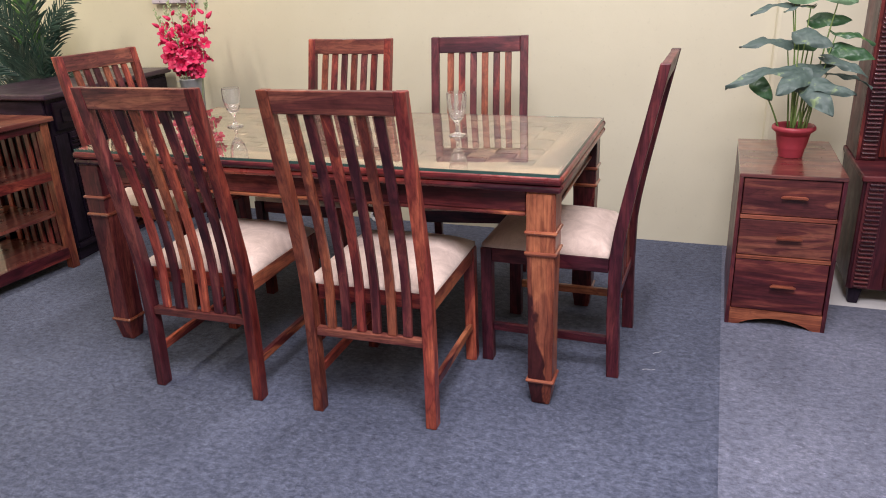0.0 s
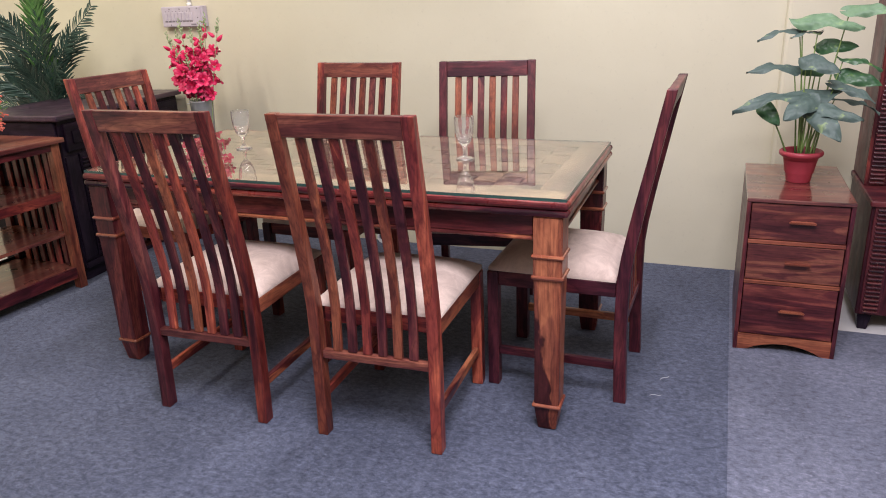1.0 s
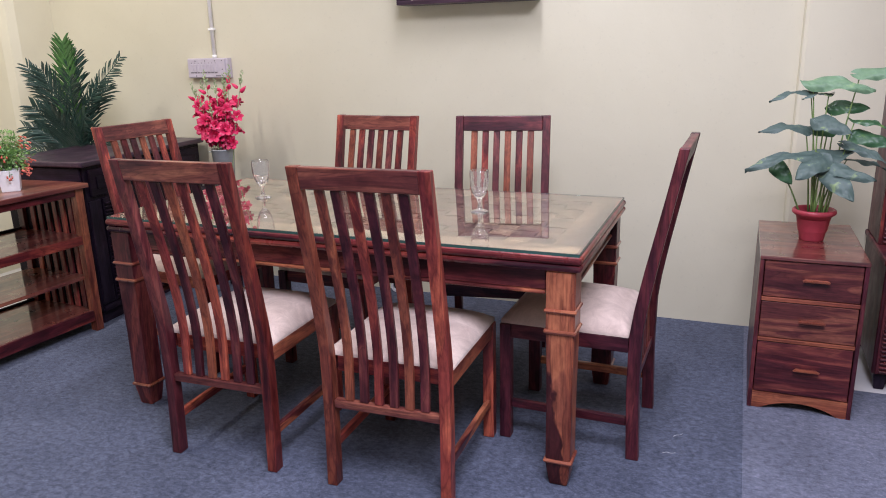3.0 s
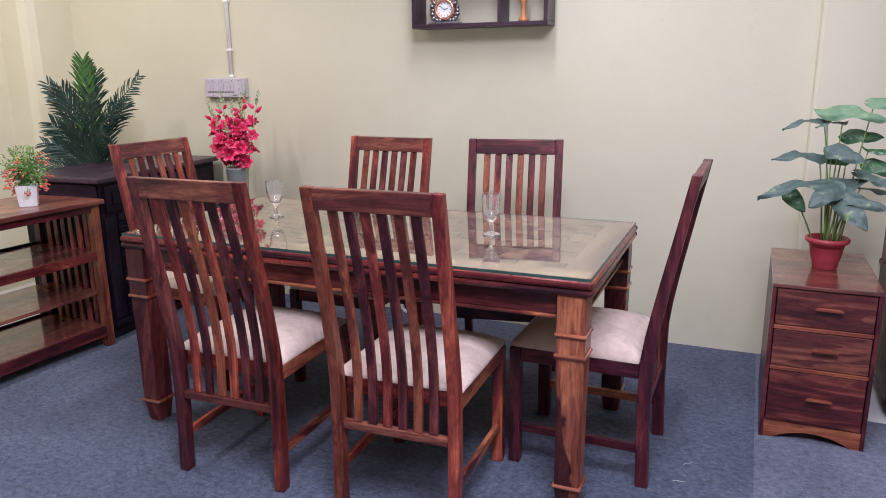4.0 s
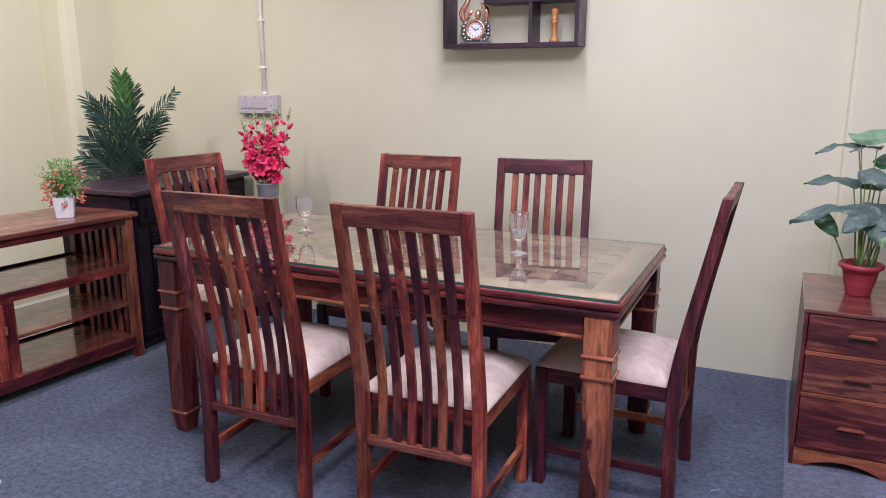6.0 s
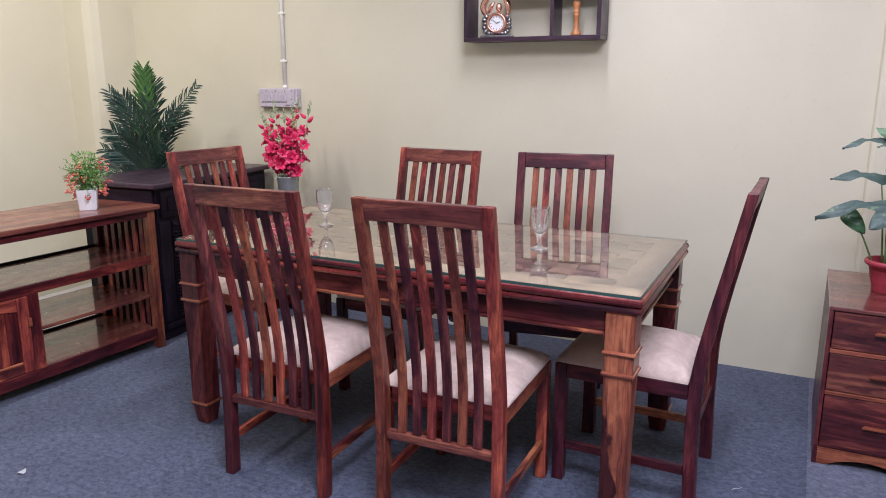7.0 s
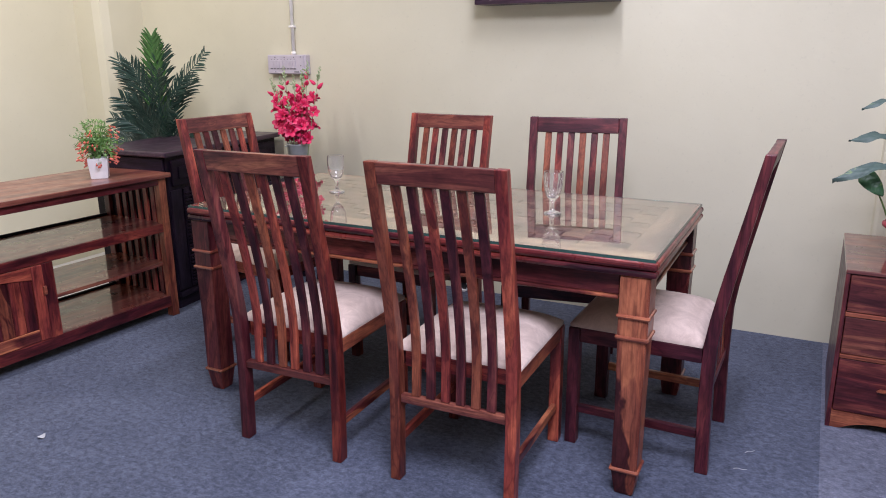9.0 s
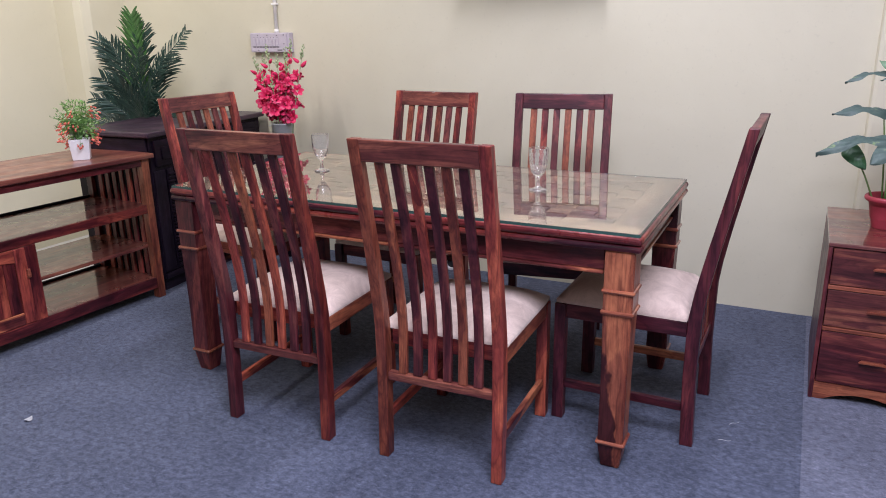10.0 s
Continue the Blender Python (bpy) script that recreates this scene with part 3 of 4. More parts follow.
def goblet(at):
    cup = thing("goblet", "clear cut-glass stemmed goblet on the glass tabletop", "wine glass", at, 0, "goblets on the table")
    foot = [(0.0, 0.0), (0.03, 0.0), (0.0325, 0.0022), (0.03, 0.0045), (0.014, 0.0085), (0.0078, 0.016), (0.0062, 0.028), (0.0068, 0.04), (0.0098, 0.048)]
    outer = [(0.0175, 0.0555), (0.0245, 0.066), (0.0298, 0.08), (0.0335, 0.097), (0.0352, 0.115), (0.0356, 0.13), (0.0349, 0.1505), (0.0347, 0.1518), (0.0341, 0.152)]
    inner = [(0.0337, 0.1518), (0.0336, 0.1505), (0.0343, 0.13), (0.0336, 0.115), (0.0314, 0.097), (0.0272, 0.08), (0.021, 0.069), (0.012, 0.061), (0.0, 0.0585)]
    bm = turned(foot + outer + inner, 40)
    for v in bm.verts:
        r = math.hypot(v.co.x, v.co.y)
        if 0.05 < v.co.z < 0.12 and r > 0.0145:
            cut = 1 - 0.035 * abs(math.sin(5 * math.atan2(v.co.y, v.co.x)))
            v.co.x, v.co.y = v.co.x * cut, v.co.y * cut
    part("cup", bm, CRYSTAL, cup, "", True).visible_shadow = False
    return cup


goblet((-1.405, 0.473, GLASS_TOP))
goblet((-0.462, 0.457, GLASS_TOP))


# ---- bedside cabinet ----
def bedside_cabinet():
    X0, X1, Y0, Y1, H = 0.494, 0.842, 0.777, 1.355, 0.596
    w = X1 - X0
    cab = thing("bedside_cabinet", "polished rosewood three-drawer bedside cabinet with arched skirt", "cabinet", (X0, Y0, 0))
    d = Y1 - Y0
    part("top_board", box(-0.001, w + 0.001, -0.003, d, H - 0.014, H, 0.003), POLISH["x"], cab)
    for x in (0.0, w - 0.014):
        part("side_panel", box(x, x + 0.014, 0.0, d, 0, H - 0.0145, 0.002), DARKROSE["z"], cab)
    part("back_panel", box(0.0145, w - 0.0145, d - 0.015, d, 0.05, H - 0.0145, 0.001), WOOD["z"], cab)
    part("bottom_board", box(0.0145, w - 0.0145, 0.023, d - 0.016, 0.055, 0.068, 0.001), WOOD["x"], cab)
    for z0, z1 in ((0.427, 0.442), (0.271, 0.285)):
        part("rail", box(0.0145, w - 0.0145, 0.001, 0.03, z0, z1, 0.002), TANWOOD, cab)
    for z0, z1, grain in ((0.4445, 0.579, FIGURED), (0.2875, 0.4245, FIGURED), (0.068, 0.2685, RED_FIGURED)):
        drawer = part("drawer", box(0.017, w - 0.017, 0.004, 0.024, z0, z1, 0.002), grain, cab)
        zc, xc = (z0 + z1) / 2, w / 2 + 0.012
        bm = bmesh.new()
        rings = []
        for y, hw, h0, h1 in ((0.0045, 0.034, -0.006, 0.008), (-0.006, 0.038, -0.002, 0.01), (-0.016, 0.044, 0.001, 0.01), (-0.02, 0.045, 0.005, 0.011)):
            rings.append([bm.verts.new((xc + sx * hw, y, zc + (h1 if sz > 0 else h0))) for sx, sz in ((-1, -1), (1, -1), (1, 1), (-1, 1))])
        for a, b in zip(rings, rings[1:]):
            for k in range(4):
                bm.faces.new((a[k], a[(k + 1) % 4], b[(k + 1) % 4], b[k]))
        bm.faces.new(rings[0][::-1])
        bm.faces.new(rings[-1])
        bmesh.ops.recalc_face_normals(bm, faces=bm.faces)
        bmesh.ops.bevel(bm, geom=[e for e in bm.edges if e.calc_face_angle(0) > 0.6], offset=0.002, segments=2, affect="EDGES")
        part("handle", bm, TANWOOD, drawer, "pale carved wooden pull")
    bm = bmesh.new()
    n = 18
    cols = []
    for i in range(n + 1):
        u = i / n
        x = 0.0145 + (w - 0.029) * u
        z = 0.0 if (u < 0.1 or u > 0.9) else 0.036 * math.sin(math.pi * (u - 0.1) / 0.8) ** 0.7
        cols.append([bm.verts.new((x, y, zz)) for y, zz in ((0.002, z), (0.022, z), (0.022, 0.065), (0.002, 0.065))])
    for a, b in zip(cols, cols[1:]):
        for k in range(4):
            bm.faces.new((a[k], b[k], b[(k + 1) % 4], a[(k + 1) % 4]))
    bm.faces.new(cols[0])
    bm.faces.new(cols[-1][::-1])
    bmesh.ops.recalc_face_normals(bm, faces=bm.faces)
    part("skirt", bm, TANWOOD, cab, "arched lighter wooden skirt")
    return cab


bedside_cabinet()


# ---- tall ribbed cabinet ----
def ribbed_cabinet():
    cab = thing("display_cabinet", "tall dark rosewood cabinet with ribbed pilasters", "cabinet", (0.944, 1.085, 0))
    W, D = 0.8, 0.53
    part("base_body", box(0, W, 0.012, D, 0.06, 0.504, 0.004), DARKROSE["z"], cab)
    part("base_top", box(-0.008, W + 0.008, -0.006, D, 0.5045, 0.53, 0.006), DARKROSE["x"], cab)
    part("upper_body", box(0, W, 0.25, D, 0.531, 1.95, 0.004), DARKROSE["z"], cab)
    part("upper_frame", box(0.0, 0.0135, 0.236, 0.249, 0.531, 1.95, 0.003), WOOD["z"], cab)
    part("base_door", box(0.125, 0.43, -0.002, 0.0115, 0.075, 0.5, 0.004), PALE["z"], cab, "paler wooden door")
    part("base_door", box(0.435, 0.72, -0.002, 0.0115, 0.075, 0.5, 0.004), PALE["z"], cab, "paler wooden door")
    part("upper_door", box(0.078, 0.43, 0.236, 0.249, 0.545, 1.93, 0.004), WOOD["z"], cab)
    for x in (0.01, W - 0.055):
        for y in (0.02, D - 0.06):
            foot = part("foot", square_loft([(0.017, -0.008), (0.026, 0.06)], 0.002), EBONY["z"], cab)
            foot.location = (x + 0.025, y + 0.02, 0)
    lower = part("lower_pilaster", box(0.012, 0.082, 0.002, 0.0115, 0.065, 0.504, 0.002), DARKROSE["z"], cab)
    upper = part("upper_pilaster", box(0.014, 0.072, 0.238, 0.249, 0.531, 1.94, 0.002), DARKROSE["z"], cab)
    bm = box(-0.027, 0.027, -0.006, 0.006, -0.005, 0.005, 0.0045)
    me = bpy.data.meshes.new("rib")
    bm.to_mesh(me)
    bm.free()
    me.materials.append(RIBWOOD)
    for k in range(25):
        ob = new("rib", me)
        ob.parent, ob.location = lower, (0.047, -0.002, 0.078 + 0.0174 * k)
    for k in range(80):
        ob = new("rib", me)
        ob.parent, ob.location = upper, (0.043, 0.234, 0.543 + 0.0174 * k)
    return cab


ribbed_cabinet()


# ---- open media unit ----
def media_unit():
    unit = thing("media_unit", "open rosewood media unit with slatted side and planked door", "media unit", (-2.545, 0.605, 0), -3.2)
    F, B, R, Lf = 0.0, -0.455, 0.0, -1.2
    part("top_board", box(B - 0.02, F + 0.02, Lf - 0.02, R + 0.02, 0.727, 0.75, 0.004), SATIN, unit)
    part("top_rail", box(F - 0.02, F - 0.002, Lf + 0.045, R - 0.045, 0.692, 0.7265, 0.003), WOOD["y"], unit)
    for y in (Lf, R - 0.042):
        for x, m in ((F - 0.042, WOOD), (B, WOOD)):
            part("post", box(x, x + 0.042, y, y + 0.042, 0, 0.7265, 0.003), (TANSTILE if y > -0.5 and x > -0.1 else m["z"]), unit)
    part("shelf", box(B + 0.01, F - 0.02, Lf + 0.02, R - 0.01, 0.474, 0.494, 0.002), POLISH["y"], unit)
    part("shelf_rail", box(F - 0.0195, F - 0.003, Lf + 0.0425, R - 0.0425, 0.452, 0.495, 0.003), WOOD["y"], unit)
    part("shelf", box(B + 0.02, F - 0.035, -0.639, R - 0.015, 0.27, 0.287, 0.002), POLISH["y"], unit)
    part("bottom_board", box(B + 0.01, F - 0.02, Lf + 0.02, R - 0.01, 0.09, 0.108, 0.002), POLISH["y"], unit)
    part("bottom_rail", box(F - 0.0195, F - 0.003, Lf + 0.0425, R - 0.0425, 0.055, 0.11, 0.003), WOOD["y"], unit)
    # dark strips added for the black line along the shelves' back edges
    part("back_lip", box(B - 0.004, B + 0.0095, Lf + 0.0425, R - 0.0425, 0.474, 0.506, 0.002), EBONY["y"], unit)
    part("back_lip", box(B - 0.004, B + 0.0095, Lf + 0.0425, R - 0.0425, 0.09, 0.12, 0.002), EBONY["y"], unit)
    part("divider", box(B + 0.01, F - 0.003, -0.69, -0.6395, 0.1085, 0.4515, 0.002), WOOD["z"], unit)
    for k in range(6):
        x = B + 0.075 + k * 0.056
        part("side_slat", box(x, x + 0.03, R - 0.0255, R - 0.0145, 0.109, 0.7265, 0.002), WOOD["z"], unit)
        part("side_slat", box(x, x + 0.03, Lf + 0.008, Lf + 0.0185, 0.109, 0.7265, 0.002), WOOD["z"], unit)
    door = part("door", box(F - 0.022, F - 0.008, Lf + 0.045, -0.6915, 0.112, 0.45, 0.001), WOOD["z"], unit)
    a, b = Lf + 0.046, -0.6925
    part("door_stile", box(F - 0.0075, F + 0.002, b - 0.05, b, 0.112, 0.45, 0.003), WOOD["z"], door)
    part("door_stile", box(F - 0.0075, F + 0.002, a, a + 0.05, 0.112, 0.45, 0.003), WOOD["z"], door)
    part("door_rail", box(F - 0.0075, F + 0.002, a + 0.051, b - 0.051, 0.112, 0.165, 0.003), PALE["y"], door)
    bm = bmesh.new()
    n = 14
    cols = []
    for i in range(n + 1):
        u = i / n
        z = 0.392 + 0.022 * math.sin(math.pi * u)
        cols.append([bm.verts.new((x, a + 0.051 + (b - a - 0.102) * u, zz)) for x, zz in ((F - 0.0075, z), (F + 0.002, z), (F + 0.002, 0.45), (F - 0.0075, 0.45))])
    for p, q in zip(cols, cols[1:]):
        for k in range(4):
            bm.faces.new((p[k], q[k], q[(k + 1) % 4], p[(k + 1) % 4]))
    bm.faces.new(cols[0])
    bm.faces.new(cols[-1][::-1])
    bmesh.ops.recalc_face_normals(bm, faces=bm.faces)
    part("door_rail", bm, WOOD["y"], door)
    count = 7
    for k in range(count):
        y = a + 0.052 + (b - a - 0.104) * k / count
        part("plank", box(F - 0.0078, F - 0.003, y + 0.001, y + (b - a - 0.104) / count - 0.001, 0.166, 0.41, 0.0015), (PALE if k % 3 == 1 else WOOD)["z"], door)
    part("pull", box(F + 0.0025, F + 0.014, b - 0.012, b + 0.004, 0.315, 0.355, 0.004), TANWOOD_Y, door, "small pale wooden pull")
    return unit


media_unit()


# ---- dark sideboard ----
def sideboard():
    sb = thing("sideboard", "dark-stained carved wooden sideboard with drawers and doors", "sideboard", (-2.578, 0.645, 0), 4.5)
    W, D = 0.5, 0.94
    part("plinth", box(-W + 0.02, -0.02, 0.02, D - 0.02, 0, 0.07, 0.004), EBONY["y"], sb)
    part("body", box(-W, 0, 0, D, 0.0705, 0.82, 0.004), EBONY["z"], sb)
    # paler violet wood puts the top's reflecting sheen into its colour
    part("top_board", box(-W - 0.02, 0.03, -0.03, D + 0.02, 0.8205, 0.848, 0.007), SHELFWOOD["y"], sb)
    part("base_moulding", box(0.0005, 0.014, 0.0, D, 0.0705, 0.1, 0.005), EBONY["y"], sb)
    part("end_rail", box(-W + 0.01, -0.01, -0.012, -0.0005, 0.73, 0.812, 0.004), EBONY["x"], sb)
    part("end_panel", box(-W + 0.06, -0.06, -0.009, -0.0005, 0.14, 0.7, 0.006), EBONY["z"], sb)
    for (y0, y1), (a, b) in zip(((0.025, 0.32), (0.34, 0.62), (0.64, 0.915)), ((0.15, 0.39), (0.41, 0.655), (0.675, 0.915))):
        drawer = part("drawer", box(0.0005, 0.015, y0, y1, 0.665, 0.8, 0.004), EBONY["y"], sb)
        part("drawer_panel", box(0.0155, 0.021, y0 + 0.04, y1 - 0.04, 0.7, 0.765, 0.004), EBONY["y"], drawer)
        door = part("door", box(0.0005, 0.015, a, b, 0.115, 0.645, 0.004), EBONY["z"], sb)
        part("door_panel", box(0.0155, 0.022, a + 0.05, b - 0.05, 0.17, 0.59, 0.005), EBONY["z"], door)
    part("corner_stile", box(0.0005, 0.01, 0.004, 0.085, 0.1105, 0.645, 0.003), EBONY["z"], sb)
    column = part("ribbed_column", box(0.0005, 0.012, 0.096, 0.141, 0.1105, 0.645, 0.003), EBONY["z"], sb)
    for k in range(27):
        rib = part("rib", box(0.012, 0.024, 0.098, 0.139, 0.125 + k * 0.0188, 0.125 + k * 0.0188 + 0.011, 0.004), EBONY["y"], column) if k == 0 else new("rib", rib.data)
        if k:
            rib.parent, rib.location = column, (0, 0, k * 0.0188)
    return sb


sideboard()


# ---- wall shelf with its things ----
SH = dict(x0=-1.252, x1=-0.551, y0=1.50, y1=1.6395, z0=1.549, z1=1.975)


def wall_shelf():
    s = thing("wall_shelf", "dark-stained open box shelf hung on the wall", "shelf")
    t = 0.02
    x0, x1, y0, y1, z0, z1 = (SH[k] for k in ("x0", "x1", "y0", "y1", "z0", "z1"))
    part("bottom_board", box(x0, x1, y0, y1, z0, z0 + t, 0.002), SHELFWOOD["x"], s)
    part("top_board", box(x0, x1, y0, y1, z1 - t, z1, 0.002), SHELFWOOD["x"], s)
    part("side_board", box(x0, x0 + t, y0, y1, z0 + t + 0.0005, z1 - t - 0.0005, 0.002), SHELFWOOD["z"], s)
    part("side_board", box(x1 - t, x1, y0, y1, z0 + t + 0.0005, z1 - t - 0.0005, 0.002), SHELFWOOD["z"], s)
    part("shelf_board", box(-1.032, x1 - t - 0.0005, y0 + 0.002, y1, 1.758, 1.778, 0.002), SHELFWOOD["x"], s)
    part("divider", box(-0.80, -0.782, y0 + 0.003, y1, z0 + t + 0.0005, 1.7575, 0.002), SHELFWOOD["z"], s)
    part("divider", box(-1.032, -1.014, y0 + 0.003, y1, 1.7785, z1 - t - 0.0005, 0.002), SHELFWOOD["z"], s)
    return s


wall_shelf()
SHELF_Z = SH["z0"] + 0.0202


def table_clock():
    c = thing("table_clock", "small table clock with rose-gold ring and silver pebble ornament", "clock", (-1.094, 1.56, SHELF_Z), 8)
    part("base", box(-0.082, 0.082, -0.03, 0.03, 0, 0.012, 0.004), SILVER, c)
    part("case", turned_y([(0.0, 0.02), (0.05, 0.02), (0.05, -0.012), (0.0, -0.012)], 28, 0.07), SILVER, c, "", True)
    part("ring", turned_y([(0.037, -0.012), (0.037, -0.02), (0.044, -0.024), (0.051, -0.02), (0.053, -0.008), (0.0525, 0.0), (0.037, -0.012)], 32, 0.07), COPPER, c, "", True)
    dial = part("dial", turned_y([(0.0, -0.0135), (0.0368, -0.0135), (0.0368, -0.0125)], 28, 0.07), DIAL, c)
    for k in range(12):
        m = box(-0.0012, 0.0012, -0.0148, -0.0137, 0.027, 0.033, 0)
        tick = part("tick", m, BLACK, dial)
        tick.matrix_local = Matrix.Translation((0, 0, 0.07)) @ Matrix.Rotation(k * math.pi / 6, 4, "Y")
    for angle, length, wide in ((70, 0.02, 0.0032), (-52, 0.028, 0.0022)):
        n = part("pointer", box(-wide / 2, wide / 2, -0.0165, -0.0152, -0.004, length, 0), BLACK, dial)
        n.matrix_local = Matrix.Translation((0, 0, 0.07)) @ Matrix.Rotation(radians(angle), 4, "Y")
    rng = random.Random(3)
    for k in range(16):
        a = radians(150 + 240 * k / 15)
        r = 0.066 + rng.uniform(-0.006, 0.008)
        bm = bmesh.new()
        bmesh.ops.create_icosphere(bm, subdivisions=2, radius=1)
        for v in bm.verts:
            v.co = Vector((v.co.x * rng.uniform(0.011, 0.014), v.co.y * 0.012, v.co.z * 0.011))
        p = part("pebble", bm, SILVER, c, "", True)
        p.location = (r * math.cos(a), rng.uniform(-0.012, 0.006), max(0.022, 0.07 + r * math.sin(a)))
    for pts, r in (([(-0.055, 0, 0.1), (-0.075, 0, 0.15), (-0.05, 0, 0.2), (-0.03, 0, 0.25)], 0.016),
                   ([(-0.045, -0.008, 0.12), (-0.03, -0.012, 0.15), (-0.012, -0.012, 0.17)], 0.012),
                   ([(0.055, 0, 0.11), (0.055, 0, 0.15), (0.042, 0, 0.18), (0.02, 0, 0.2)], 0.015)):
        part("curved_ornament", taper_curve(pts, r), COPPER, c, "rose-gold curved ornament", True)
    bm = bmesh.new()
    bmesh.ops.create_icosphere(bm, subdivisions=2, radius=0.016)
    for v in bm.verts:
        v.co.z *= 1.5
    part("finial", bm, COPPER, c, "", True).location = (0.008, 0.0, 0.145)
    return c


def turned_y(profile, sides, z):
    """A surface turned round the y axis at height z, from (radius, y) pairs."""
    bm = turned([(r, y) for r, y in profile], sides)
    for v in bm.verts:
        v.co = Vector((v.co.x, v.co.z, z + v.co.y))
    bmesh.ops.recalc_face_normals(bm, faces=bm.faces)
    return bm


def smooth_points(pts, n):
    pts = [Vector(p) for p in pts]
    ext = [2 * pts[0] - pts[1]] + pts + [2 * pts[-1] - pts[-2]]
    out = []
    for i in range(n + 1):
        u = i / n * (len(pts) - 1)
        k = min(int(u), len(pts) - 2)
        f = u - k
        a, b, c, d = ext[k:k + 4]
        out.append(0.5 * (2 * b + (c - a) * f + (2 * a - 5 * b + 4 * c - d) * f * f + (3 * b - a - 3 * c + d) * f ** 3))
    return out


def taper_curve(pts, r, sides=9):
    bm = bmesh.new()
    line = smooth_points(pts, 14)
    rings = []
    for i, p in enumerate(line):
        d = (line[min(i + 1, 14)] - line[max(i - 1, 0)]).normalized()
        u = d.cross(Vector((0, 1, 0))).normalized()
        v = Vector((0, 1, 0))
        rr = max(0.0015, r * math.sin(math.pi * (0.12 + 0.86 * i / 14)) ** 0.8)
        rings.append([bm.verts.new(p + rr * (math.cos(2 * math.pi * k / sides) * u + math.sin(2 * math.pi * k / sides) * v)) for k in range(sides)])
    for a, b in zip(rings, rings[1:]):
        for k in range(sides):
            bm.faces.new((a[k], a[(k + 1) % sides], b[(k + 1) % sides], b[k]))
    bm.faces.new(rings[0][::-1])
    bm.faces.new(rings[-1])
    bmesh.ops.recalc_face_normals(bm, faces=bm.faces)
    return bm


table_clock()
CHESS = plain("orange_turned_wood", (0.5, 0.2, 0.075), 0.4, vary=0.2, scale=40)
piece = turned([(0.0, 0), (0.024, 0), (0.025, 0.008), (0.021, 0.016), (0.016, 0.022), (0.012, 0.04), (0.011, 0.085), (0.015, 0.09), (0.016, 0.096), (0.012, 0.1), (0.015, 0.106), (0.015, 0.112), (0.012, 0.116), (0.016, 0.128),
                (0.018, 0.142), (0.018, 0.156), (0.012, 0.156), (0.012, 0.148), (0.0, 0.148)], 20)
ob = tagged(part("chess_piece", piece, CHESS, None, "", True), "turned orange wooden chess rook on the wall shelf", "ornament")
ob.location = (-0.683, 1.552, SHELF_Z)


# ---- switchboard and conduit on the wall ----
def switchboard():
    s = thing("switchboard", "lilac-white plastic switchboard with a row of switches", "switchboard", (-2.675, NORTH - 0.0005, 1.199))
    part("box", box(0, 0.285, -0.04, 0, 0, 0.113, 0.004), SWITCH, s)
    plate = part("plate", box(0.003, 0.27, -0.0455, -0.0405, 0.004, 0.109, 0.002), SWITCH, s)
    for k in range(8):
        x = 0.022 + k * 0.0245
        sw = part("switch", box(x, x + 0.02, -0.049, -0.046, 0.036, 0.08, 0.0015), SWITCH, plate)
        part("gap", box(x, x + 0.02, -0.0475, -0.046, 0.0285, 0.0345, 0.0005), SWITCH_DARK, plate)
        part("mark", box(x + 0.008, x + 0.012, -0.0468, -0.046, 0.084, 0.089, 0), SWITCH_DARK, plate)
    for x, z in ((0.06, 0.098), (0.13, 0.098), (0.2, 0.098), (0.06, 0.013), (0.25, 0.05), (0.25, 0.1)):
        part("screw", turned_y([(0.0, -0.047), (0.004, -0.047), (0.004, -0.0458)], 10, z), SWITCH_DARK, plate).location.x = x
    part("label_bar", box(0.2, 0.235, -0.0464, -0.046, 0.01, 0.018, 0), SWITCH_DARK, plate)
    return s


switchboard()
con = thing("conduit", "white plastic electrical conduit running up the wall", "conduit", (-2.498, NORTH - 0.013, 0))
part("pipe", turned([(0.0, 1.313), (0.0105, 1.313), (0.0105, TOP - 0.001), (0.0, TOP - 0.001)], 16), PIPE, con, "", True)
for z in (1.473, 1.745, 2.2, 2.6):
    part("clip", box(-0.018, 0.018, -0.013, 0.0125, z - 0.006, z + 0.006, 0.002), PIPE, con)
part("socket_end", turned([(0.0, 1.3125), (0.014, 1.3125), (0.014, 1.33), (0.0, 1.33)], 16), PIPE, con, "", True)
# stands for a pipe outlet in the wall, modelled as a free-standing ring
stub = thing("tape_roll", "white-rimmed black pipe outlet at carpet level by the wall", "tape roll", (-1.355, 1.6, -0.0535))
part("collar", turned_y([(0.026, 0.0), (0.026, -0.02), (0.036, -0.02), (0.036, 0.0)], 24, 0.09), WHITE_POT, stub)
part("opening", turned_y([(0.0, -0.004), (0.0255, -0.004), (0.0255, 0.0)], 24, 0.09), BLACK, stub)


